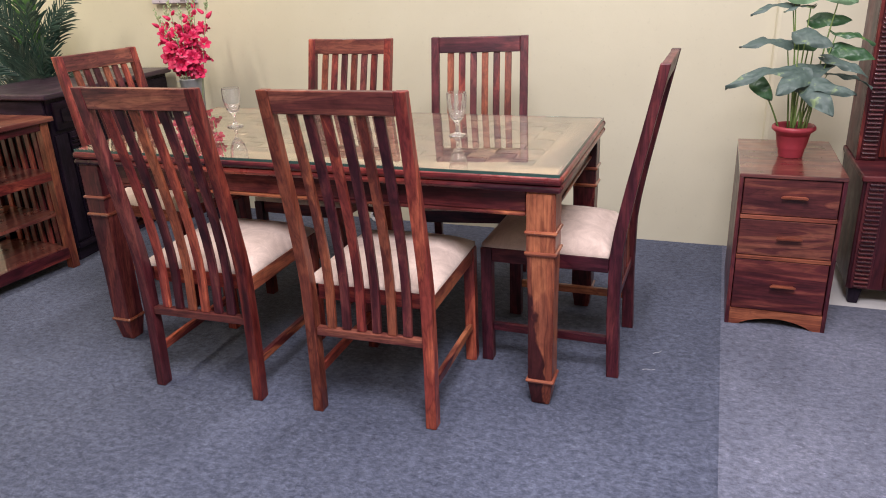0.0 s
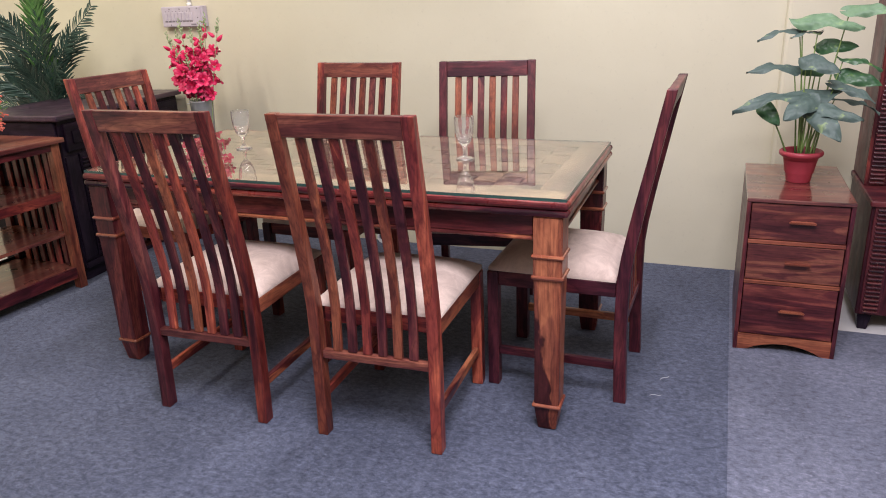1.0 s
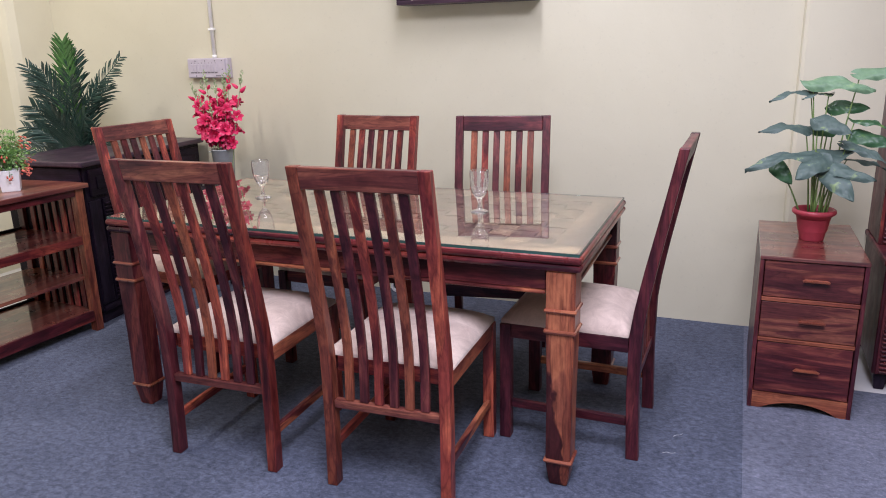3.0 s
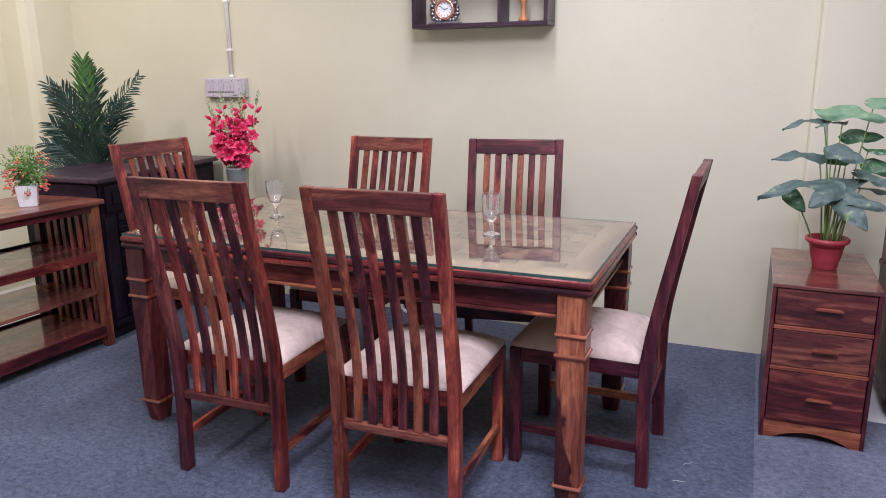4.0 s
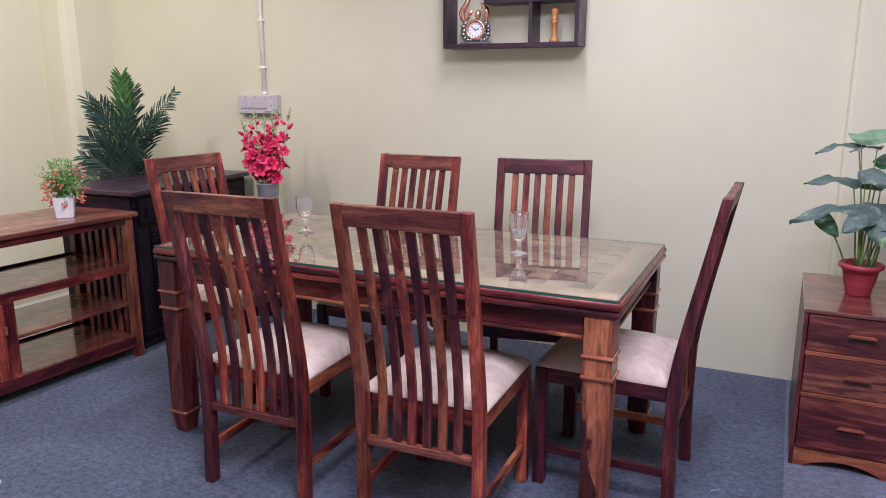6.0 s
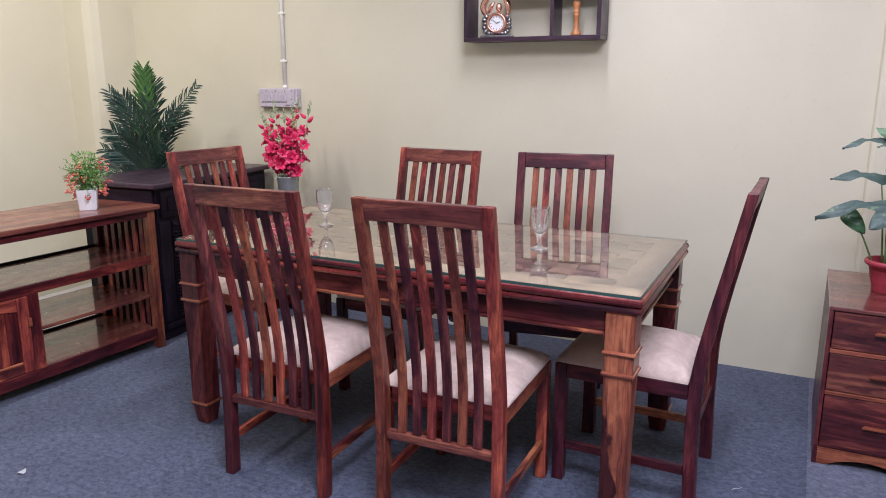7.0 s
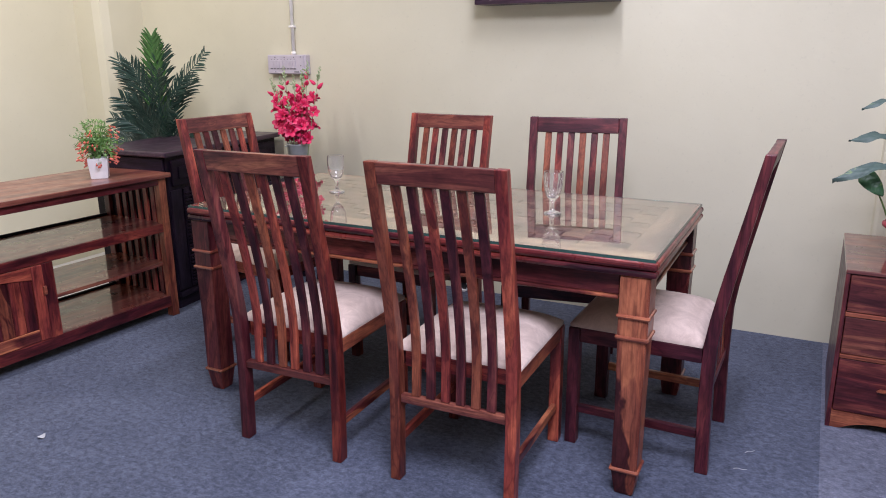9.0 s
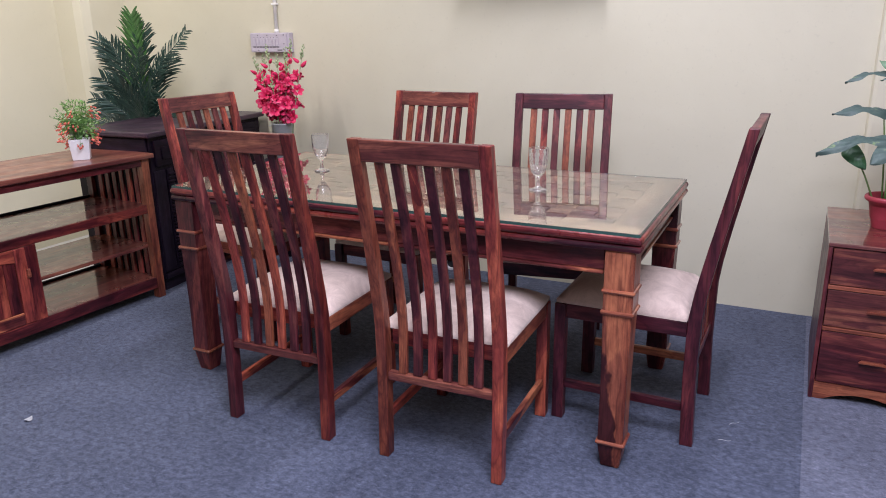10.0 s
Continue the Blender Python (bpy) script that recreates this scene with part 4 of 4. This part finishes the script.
# ---- plants ----
def broad_leaf(joint, tip, material, parent, width=0.72, facing=0.5, seed=0):
    """A heart-shaped leaf with a folded midrib, arched blade and ruffled edge. facing: how far its face leans to the room."""
    rng = random.Random(seed)
    a, b = Vector(joint), Vector(tip)
    d = b - a
    length = d.length
    d.normalize()
    side = d.cross(Vector((rng.uniform(-0.12, 0.12) - 0.15 * facing, -facing, 1 - 0.75 * facing))).normalized()
    up = side.cross(d)
    if up.z < 0:
        side, up = -side, -up
    bm = bmesh.new()
    n, m = 22, 7
    rows = []
    phase = rng.uniform(0, 6)
    for i in range(n + 1):
        s = i / n
        half = 0.37 * width * length * min(1.0, (s / 0.2) ** 0.6 if s else 0.0) * (1 - s ** 2.6) ** 0.85 + 0.0008
        row = []
        for j in range(-m, m + 1):
            v = j / m
            u = -0.16 * abs(v) ** 1.2 * (1 - s) ** 2 + s
            edge = v * v
            ruffle = 0.045 * length * edge * math.sin(11 * s + 2.5 * v + phase) + 0.014 * length * edge * math.sin(23 * s - 3 * v + phase)
            vein = 0.01 * length * math.sin(2 * math.pi * (5.5 * s - 1.6 * abs(v))) * (1 - edge)
            h = 0.1 * length * math.sin(math.pi * min(1, max(0, u))) + 0.16 * half * abs(v) - 0.42 * half * edge + ruffle + vein
            row.append(bm.verts.new(a + d * (u * length) + side * v * half + up * h))
        rows.append(row)
    for r, s in zip(rows, rows[1:]):
        for k in range(2 * m):
            bm.faces.new((r[k], r[k + 1], s[k + 1], s[k]))
    bmesh.ops.remove_doubles(bm, verts=bm.verts, dist=1e-4)
    return part("leaf", bm, material, parent, "", True)


def potted_monstera():
    X, Y, Z = 0.676, 1.07, 0.5962
    p = thing("potted_plant", "artificial broad-leaved plant in red plastic pot on the cabinet", "potted plant", (X, Y, Z))
    part("pot", turned([(0.0, 0), (0.042, 0), (0.0435, 0.003), (0.0475, 0.03), (0.05, 0.034), (0.0515, 0.038), (0.061, 0.092), (0.068, 0.098), (0.076, 0.104), (0.078, 0.11), (0.077, 0.117), (0.072, 0.121), (0.066, 0.119), (0.06, 0.085), (0.0, 0.085)], 36), RED_POT, p, "", True)
    part("soil", turned([(0.0, 0.098), (0.03, 0.096), (0.061, 0.09)], 20), SOIL, p, "", True)
    leaves = (
        ((-0.045, 0.02, 0.555), (-0.195, -0.03, 0.524), 0, 0.38, 0.2), ((0.01, 0.0, 0.55), (-0.085, -0.02, 0.531), 0, 0.5, 0.1),
        ((-0.063, 0.0, 0.59), (0.149, -0.03, 0.559), 1, 0.42, 0.6), ((0.092, 0.02, 0.62), (0.244, -0.02, 0.611), 1, 0.5, 0.6),
        ((0.021, 0.06, 0.495), (0.15, 0.05, 0.493), 2, 0.62, 0.75), ((0.093, 0.02, 0.453), (0.229, 0.0, 0.414), 2, 0.34, 0.3),
        ((-0.048, 0.0, 0.421), (-0.223, -0.06, 0.413), 0, 0.45, 0.35), ((-0.033, -0.05, 0.459), (0.083, -0.1, 0.415), 0, 0.72, 0.6),
        ((0.043, 0.05, 0.423), (-0.055, 0.05, 0.409), 2, 0.95, 0.85), ((0.1, 0.03, 0.397), (0.236, 0.0, 0.362), 2, 0.6, 0.7),
        ((0.072, -0.02, 0.369), (0.212, -0.06, 0.307), 0, 0.4, 0.45), ((0.082, 0.03, 0.308), (0.246, 0.02, 0.26), 0, 0.3, 0.1),
        ((0.06, -0.03, 0.329), (-0.259, -0.08, 0.273), 0, 0.34, 0.35), ((0.01, -0.06, 0.324), (-0.085, -0.14, 0.253), 0, 0.85, 0.7),
        ((-0.155, 0.0, 0.287), (-0.089, -0.03, 0.216), 2, 0.85, 0.8), ((-0.016, -0.06, 0.286), (0.175, -0.12, 0.253), 0, 0.45, 0.6),
        ((0.018, -0.08, 0.281), (0.106, -0.16, 0.186), 0, 0.75, 0.7))
    for k, (j, t, tone, wide, facing) in enumerate(leaves):
        broad_leaf(j, t, (MONSTERA, MONSTERA_PALE, MONSTERA_MID)[tone], p, wide, facing, k)
        j = Vector(j) + 0.06 * (Vector(t) - Vector(j))
        foot = Vector((0.25 * j.x + 0.016 * math.cos(k * 2.4), 0.016 * math.sin(k * 2.4), 0.094))
        mid = foot.lerp(j, 0.55) + Vector((-0.04 * j.x, 0, 0.012))
        part("stem", tube(smooth_points([foot, mid, j], 8), 0.0036, 0.002), STEM, p, "", True)
    return p


potted_monstera()


def frond(start, bend, tip, material, parent, pairs, reach, seed, roll=0.0, broad=0.0058):
    rng = random.Random(seed)
    line = smooth_points([start, bend, tip], 30)
    bm = tube(line, 0.006, 0.0015, 5)
    for k in range(pairs):
        s = 0.22 + 0.77 * k / (pairs - 1)
        f = s * 30
        i = min(int(f), 29)
        p = line[i].lerp(line[i + 1], f - i)
        d = (line[i + 1] - line[i]).normalized()
        side = d.cross(Vector((0.25, -1, 0.35 + roll))).normalized()
        face = side.cross(d)
        size = reach * (math.sin(math.pi * (0.18 + 0.72 * s)) ** 0.7) * rng.uniform(0.88, 1.08)
        for sg in (-1, 1):
            way = (d * rng.uniform(0.8, 1.05) + side * sg * rng.uniform(0.6, 0.8) + face * rng.uniform(-0.25, 0.35)).normalized()
            wide = way.cross(face).normalized() * broad
            pts = [p, p + way * size * 0.45, p + way * size * 0.8 + d * size * 0.08 - Vector((0, 0, size * 0.06)), p + way * size + d * size * 0.2 - Vector((0, 0, size * 0.22))]
            ws = (0.5, 1.0, 0.8, 0.06)
            prev = None
            for q, w in zip(pts, ws):
                cur = [bm.verts.new(q - wide * w), bm.verts.new(q + face * 0.0015), bm.verts.new(q + wide * w)]
                if prev:
                    bm.faces.new((prev[0], prev[1], cur[1], cur[0]))
                    bm.faces.new((prev[1], prev[2], cur[2], cur[1]))
                prev = cur
    return part("frond", bm, material, parent)


def palm():
    p = thing("potted_palm", "artificial dark green palm standing behind the sideboard", "potted plant", (-3.22, 1.22, -0.008))
    part("pot", turned([(0.0, 0), (0.1, 0), (0.14, 0.26), (0.15, 0.27), (0.15, 0.3), (0.135, 0.3), (0.13, 0.25), (0.0, 0.25)], 28), BLACK, p, "black plastic pot", True)
    part("trunk", tube([(0, 0, 0.25), (0.01, 0, 0.45), (0, 0, 0.62)], 0.03, 0.024, 9), SOIL, p, "", True)
    tips = (
        ((0.07, -0.06, 1.45), 1, 0.15), ((0.42, 0.02, 1.36), 0, 0.11), ((-0.36, -0.06, 0.97), 0, 0.13), ((-0.25, -0.02, 1.24), 0, 0.13), ((-0.05, 0.06, 1.42), 0, 0.13), ((0.16, -0.12, 1.26), 0, 0.16),
        ((0.36, -0.06, 0.93), 0, 0.13), ((-0.16, -0.14, 1.1), 0, 0.15), ((0.04, -0.18, 1.08), 0, 0.16), ((0.26, -0.14, 1.06), 0, 0.15), ((-0.32, -0.12, 0.87), 0, 0.12), ((-0.06, -0.12, 1.3), 0, 0.15), ((0.2, 0.1, 1.2), 0, 0.14),
        ((0.12, -0.02, 1.38), 0, 0.14), ((-0.2, -0.1, 1.32), 0, 0.12), ((-0.12, -0.16, 0.98), 0, 0.13), ((0.18, -0.16, 0.95), 0, 0.13), ((0.24, 0.0, 1.22), 0, 0.12))
    for k, (t, tone, reach) in enumerate(tips):
        t = Vector((0.94 * t[0], t[1], t[2] - 0.02))
        start = Vector((0.06 * t.x, 0.06 * t.y, 0.6))
        bend = Vector((0.38 * t.x, 0.38 * t.y, 0.6 + 0.66 * (t.z - 0.6)))
        frond(start, bend, t, PALM_PALE if tone else PALM, p, 34 if tone else 25, reach, k, 0.0, 0.0072 if tone else 0.0052)
    return p


palm()


def petal_mesh():
    """One open bloom: six cupped, ruffled petals."""
    bm = bmesh.new()
    rng = random.Random(5)
    for k in range(6):
        a = k * math.pi / 3 + (0.1 if k % 2 else 0)
        grid = []
        for i in range(5):
            u = i / 4
            r = 0.004 + 0.028 * u
            h = 0.042 * u - 0.02 * u ** 3
            w = 0.62 * math.sin(math.pi * (0.12 + 0.8 * u))
            grid.append([bm.verts.new((r * math.cos(a + v * w), r * math.sin(a + v * w), h + (0.004 * math.sin(5 * v + k) if i > 2 else 0) - 0.004 * abs(v))) for v in (-1, -0.5, 0, 0.5, 1)])
        for r0, r1 in zip(grid, grid[1:]):
            for j in range(4):
                bm.faces.new((r0[j], r0[j + 1], r1[j + 1], r1[j]))
    me = bpy.data.meshes.new("bloom")
    bm.to_mesh(me)
    bm.free()
    me.materials.append(PETAL)
    for f in me.polygons:
        f.use_smooth = True
    return me


def bud_mesh(material, size):
    bm = turned([(0.0, 0.0), (0.3 * size, 0.15 * size), (0.36 * size, 0.6 * size), (0.24 * size, 1.1 * size), (0.0, 1.6 * size)], 8)
    me = bpy.data.meshes.new("bud")
    bm.to_mesh(me)
    bm.free()
    me.materials.append(material)
    for f in me.polygons:
        f.use_smooth = True
    return me


def flower_vase():
    X, Y, Z = -2.27, 1.33, 0.62
    stool = thing("plant_stand", "dark wooden plant stand behind the dining table", "stand", (X, Y, 0))
    part("top_board", box(-0.13, 0.13, -0.13, 0.13, Z - 0.025, Z, 0.004), EBONY["x"], stool)
    for sx in (-1, 1):
        for sy in (-1, 1):
            part("leg", box(sx * 0.1 - 0.015, sx * 0.1 + 0.015, sy * 0.1 - 0.015, sy * 0.1 + 0.015, 0, Z - 0.0255, 0.003), EBONY["z"], stool)
    v = thing("flower_vase", "grey metal bucket vase with crimson artificial gladioli", "vase", (X, Y, Z + 0.0002))
    part("vase", turned([(0.0, 0), (0.045, 0), (0.05, 0.004), (0.062, 0.2), (0.066, 0.203), (0.066, 0.208), (0.061, 0.208), (0.05, 0.02), (0.0, 0.02)], 28), GREY_POT, v, "", True)
    bm = box(-0.09, -0.062, -0.012, 0.012, 0.185, 0.192, 0.002)
    part("ear", bm, GREY_POT, v)
    bloom, bud, tipbud = petal_mesh(), bud_mesh(PETAL, 0.034), bud_mesh(BUD, 0.012)
    rng = random.Random(11)
    tips = ((-0.135, -0.03, 0.53), (-0.1, 0.0, 0.54), (-0.03, -0.05, 0.6), (0.05, -0.07, 0.55), (0.11, -0.02, 0.63), (0.18, -0.01, 0.6), (0.02, 0.04, 0.58), (0.1, -0.06, 0.52), (-0.05, -0.08, 0.46), (0.03, -0.1, 0.42))
    for n, t in enumerate(tips):
        t = Vector(t)
        start = Vector((0.25 * t.x, 0.25 * t.y, 0.05))
        line = smooth_points([start, start.lerp(t, 0.5) + Vector((0, 0, 0.03)), t], 20)
        part("stalk", tube(line, 0.003, 0.0015, 5), BUD, v)
        count = 9
        low = (0.235 - 0.05) / (t.z - 0.05)
        for k in range(count):
            s = low + (0.97 - low) * k / (count - 1)
            p = line[min(20, int(s * 20))]
            a = k * 2.4 + n
            out = Vector((math.cos(a), math.sin(a) - 0.5, 0.8 - 0.35 * (k < 4))).normalized()
            if k < 6:
                ob, size = new("bloom", bloom), rng.uniform(0.9, 1.2) * (1.3 - 0.05 * k)
            elif k < 8:
                ob, size = new("bud", bud), rng.uniform(0.75, 1.0)
            else:
                ob, size = new("green_bud", tipbud), 1.2
            ob.parent = v
            ob.matrix_local = Matrix.LocRotScale(p + out * 0.012, out.to_track_quat("Z", "Y"), (size,) * 3)
        way = (line[20] - line[17]).normalized()
        for k in range(9):
            p = line[18] + way * (0.009 * k)
            ob = new("green_bud", tipbud)
            ob.parent = v
            a = k * 2.4 + n
            lean = Vector((0.55 * math.cos(a), 0.55 * math.sin(a), 1)).normalized()
            ob.matrix_local = Matrix.LocRotScale(p + 0.004 * lean, lean.to_track_quat("Z", "Y"), (1.25 - 0.07 * k,) * 3)
    return v


flower_vase()


def small_bush():
    X, Y, Z = -2.715, 0.365, 0.7502
    p = thing("potted_flowers", "small artificial bush with orange blossoms in white square pot", "potted plant", (X, Y, Z), 46)
    bm = square_loft([(0.037, 0), (0.045, 0.098), (0.039, 0.098), (0.037, 0.086)], 0.002)
    part("pot", bm, WHITE_POT, p)
    rng = random.Random(21)
    green, red = bmesh.new(), bmesh.new()
    for k in range(120):
        a, e = rng.uniform(0, 2 * math.pi), rng.uniform(-1.2, 1.35)
        r = rng.uniform(0.07, 0.118)
        end = Vector((r * math.cos(a) * math.cos(e), r * math.sin(a) * math.cos(e), 0.172 + 0.105 * math.sin(e)))
        line = smooth_points([(0.01 * math.cos(a), 0.01 * math.sin(a), 0.09), (0.35 * end.x, 0.35 * end.y, 0.17), end], 8)
        tube(line, 0.0012, 0.0008, 4, green)
        for i in range(2, 9):
            for s in range(3):
                d = Vector((rng.uniform(-1, 1), rng.uniform(-1, 1), rng.uniform(-0.7, 0.8))).normalized()
                w = d.orthogonal().normalized() * 0.003
                q = line[i]
                ln = rng.uniform(0.01, 0.018)
                vs = [green.verts.new(c) for c in (q, q + d * ln * 0.5 + w, q + d * ln, q + d * ln * 0.5 - w)]
                green.faces.new(vs)
        if k % 2 == 0 and e < 0.8:
            d = Vector((math.cos(a), math.sin(a), -0.6)).normalized()
            for c in range(4):
                q = end + Vector((rng.uniform(-0.012, 0.012), rng.uniform(-0.012, 0.012), rng.uniform(-0.02, 0.012)))
                tube([q, q + d * 0.008, q + d * 0.016], 0.0018, 0.0046, 6, red)
    part("foliage", green, SPRIG, p)
    part("blossoms", red, ORANGE, p, "orange-red trumpet blossoms")
    return p


small_bush()


# ---- scraps on the carpet ----
SCRAP = plain("white_scrap", (0.7, 0.7, 0.72), 0.8)
rng = random.Random(4)
bm = bmesh.new()
ring = [bm.verts.new((0.022 * math.cos(k * 0.9) * rng.uniform(0.5, 1.2), 0.016 * math.sin(k * 0.9) * rng.uniform(0.5, 1.2), rng.uniform(0.001, 0.012))) for k in range(7)]
mid = bm.verts.new((0, 0, 0.012))
for k in range(7):
    bm.faces.new((ring[k], ring[(k + 1) % 7], mid))
bmesh.ops.solidify(bm, geom=bm.faces[:], thickness=0.001)
ob = tagged(part("paper_scrap", bm, SCRAP), "crumpled white paper scrap lying on carpet", "scrap")
ob.location = (-2.009, -0.557, 0.0)

THREAD = plain("pale_thread", (0.6, 0.6, 0.62), 0.9)
for x, y, turn in ((0.25, 0.33, 10), (0.27, 0.46, 40)):
    bm = tube(smooth_points([(-0.02, 0, 0.002), (-0.006, 0.004, 0.003), (0.008, 0.001, 0.002), (0.022, 0.006, 0.002)], 10), 0.0007, 0.0005, 5)
    ob = tagged(part("thread", bm, THREAD), "loose pale thread lying on the carpet", "thread")
    ob.matrix_world = pose(x, y, 0, 0, 0, turn)
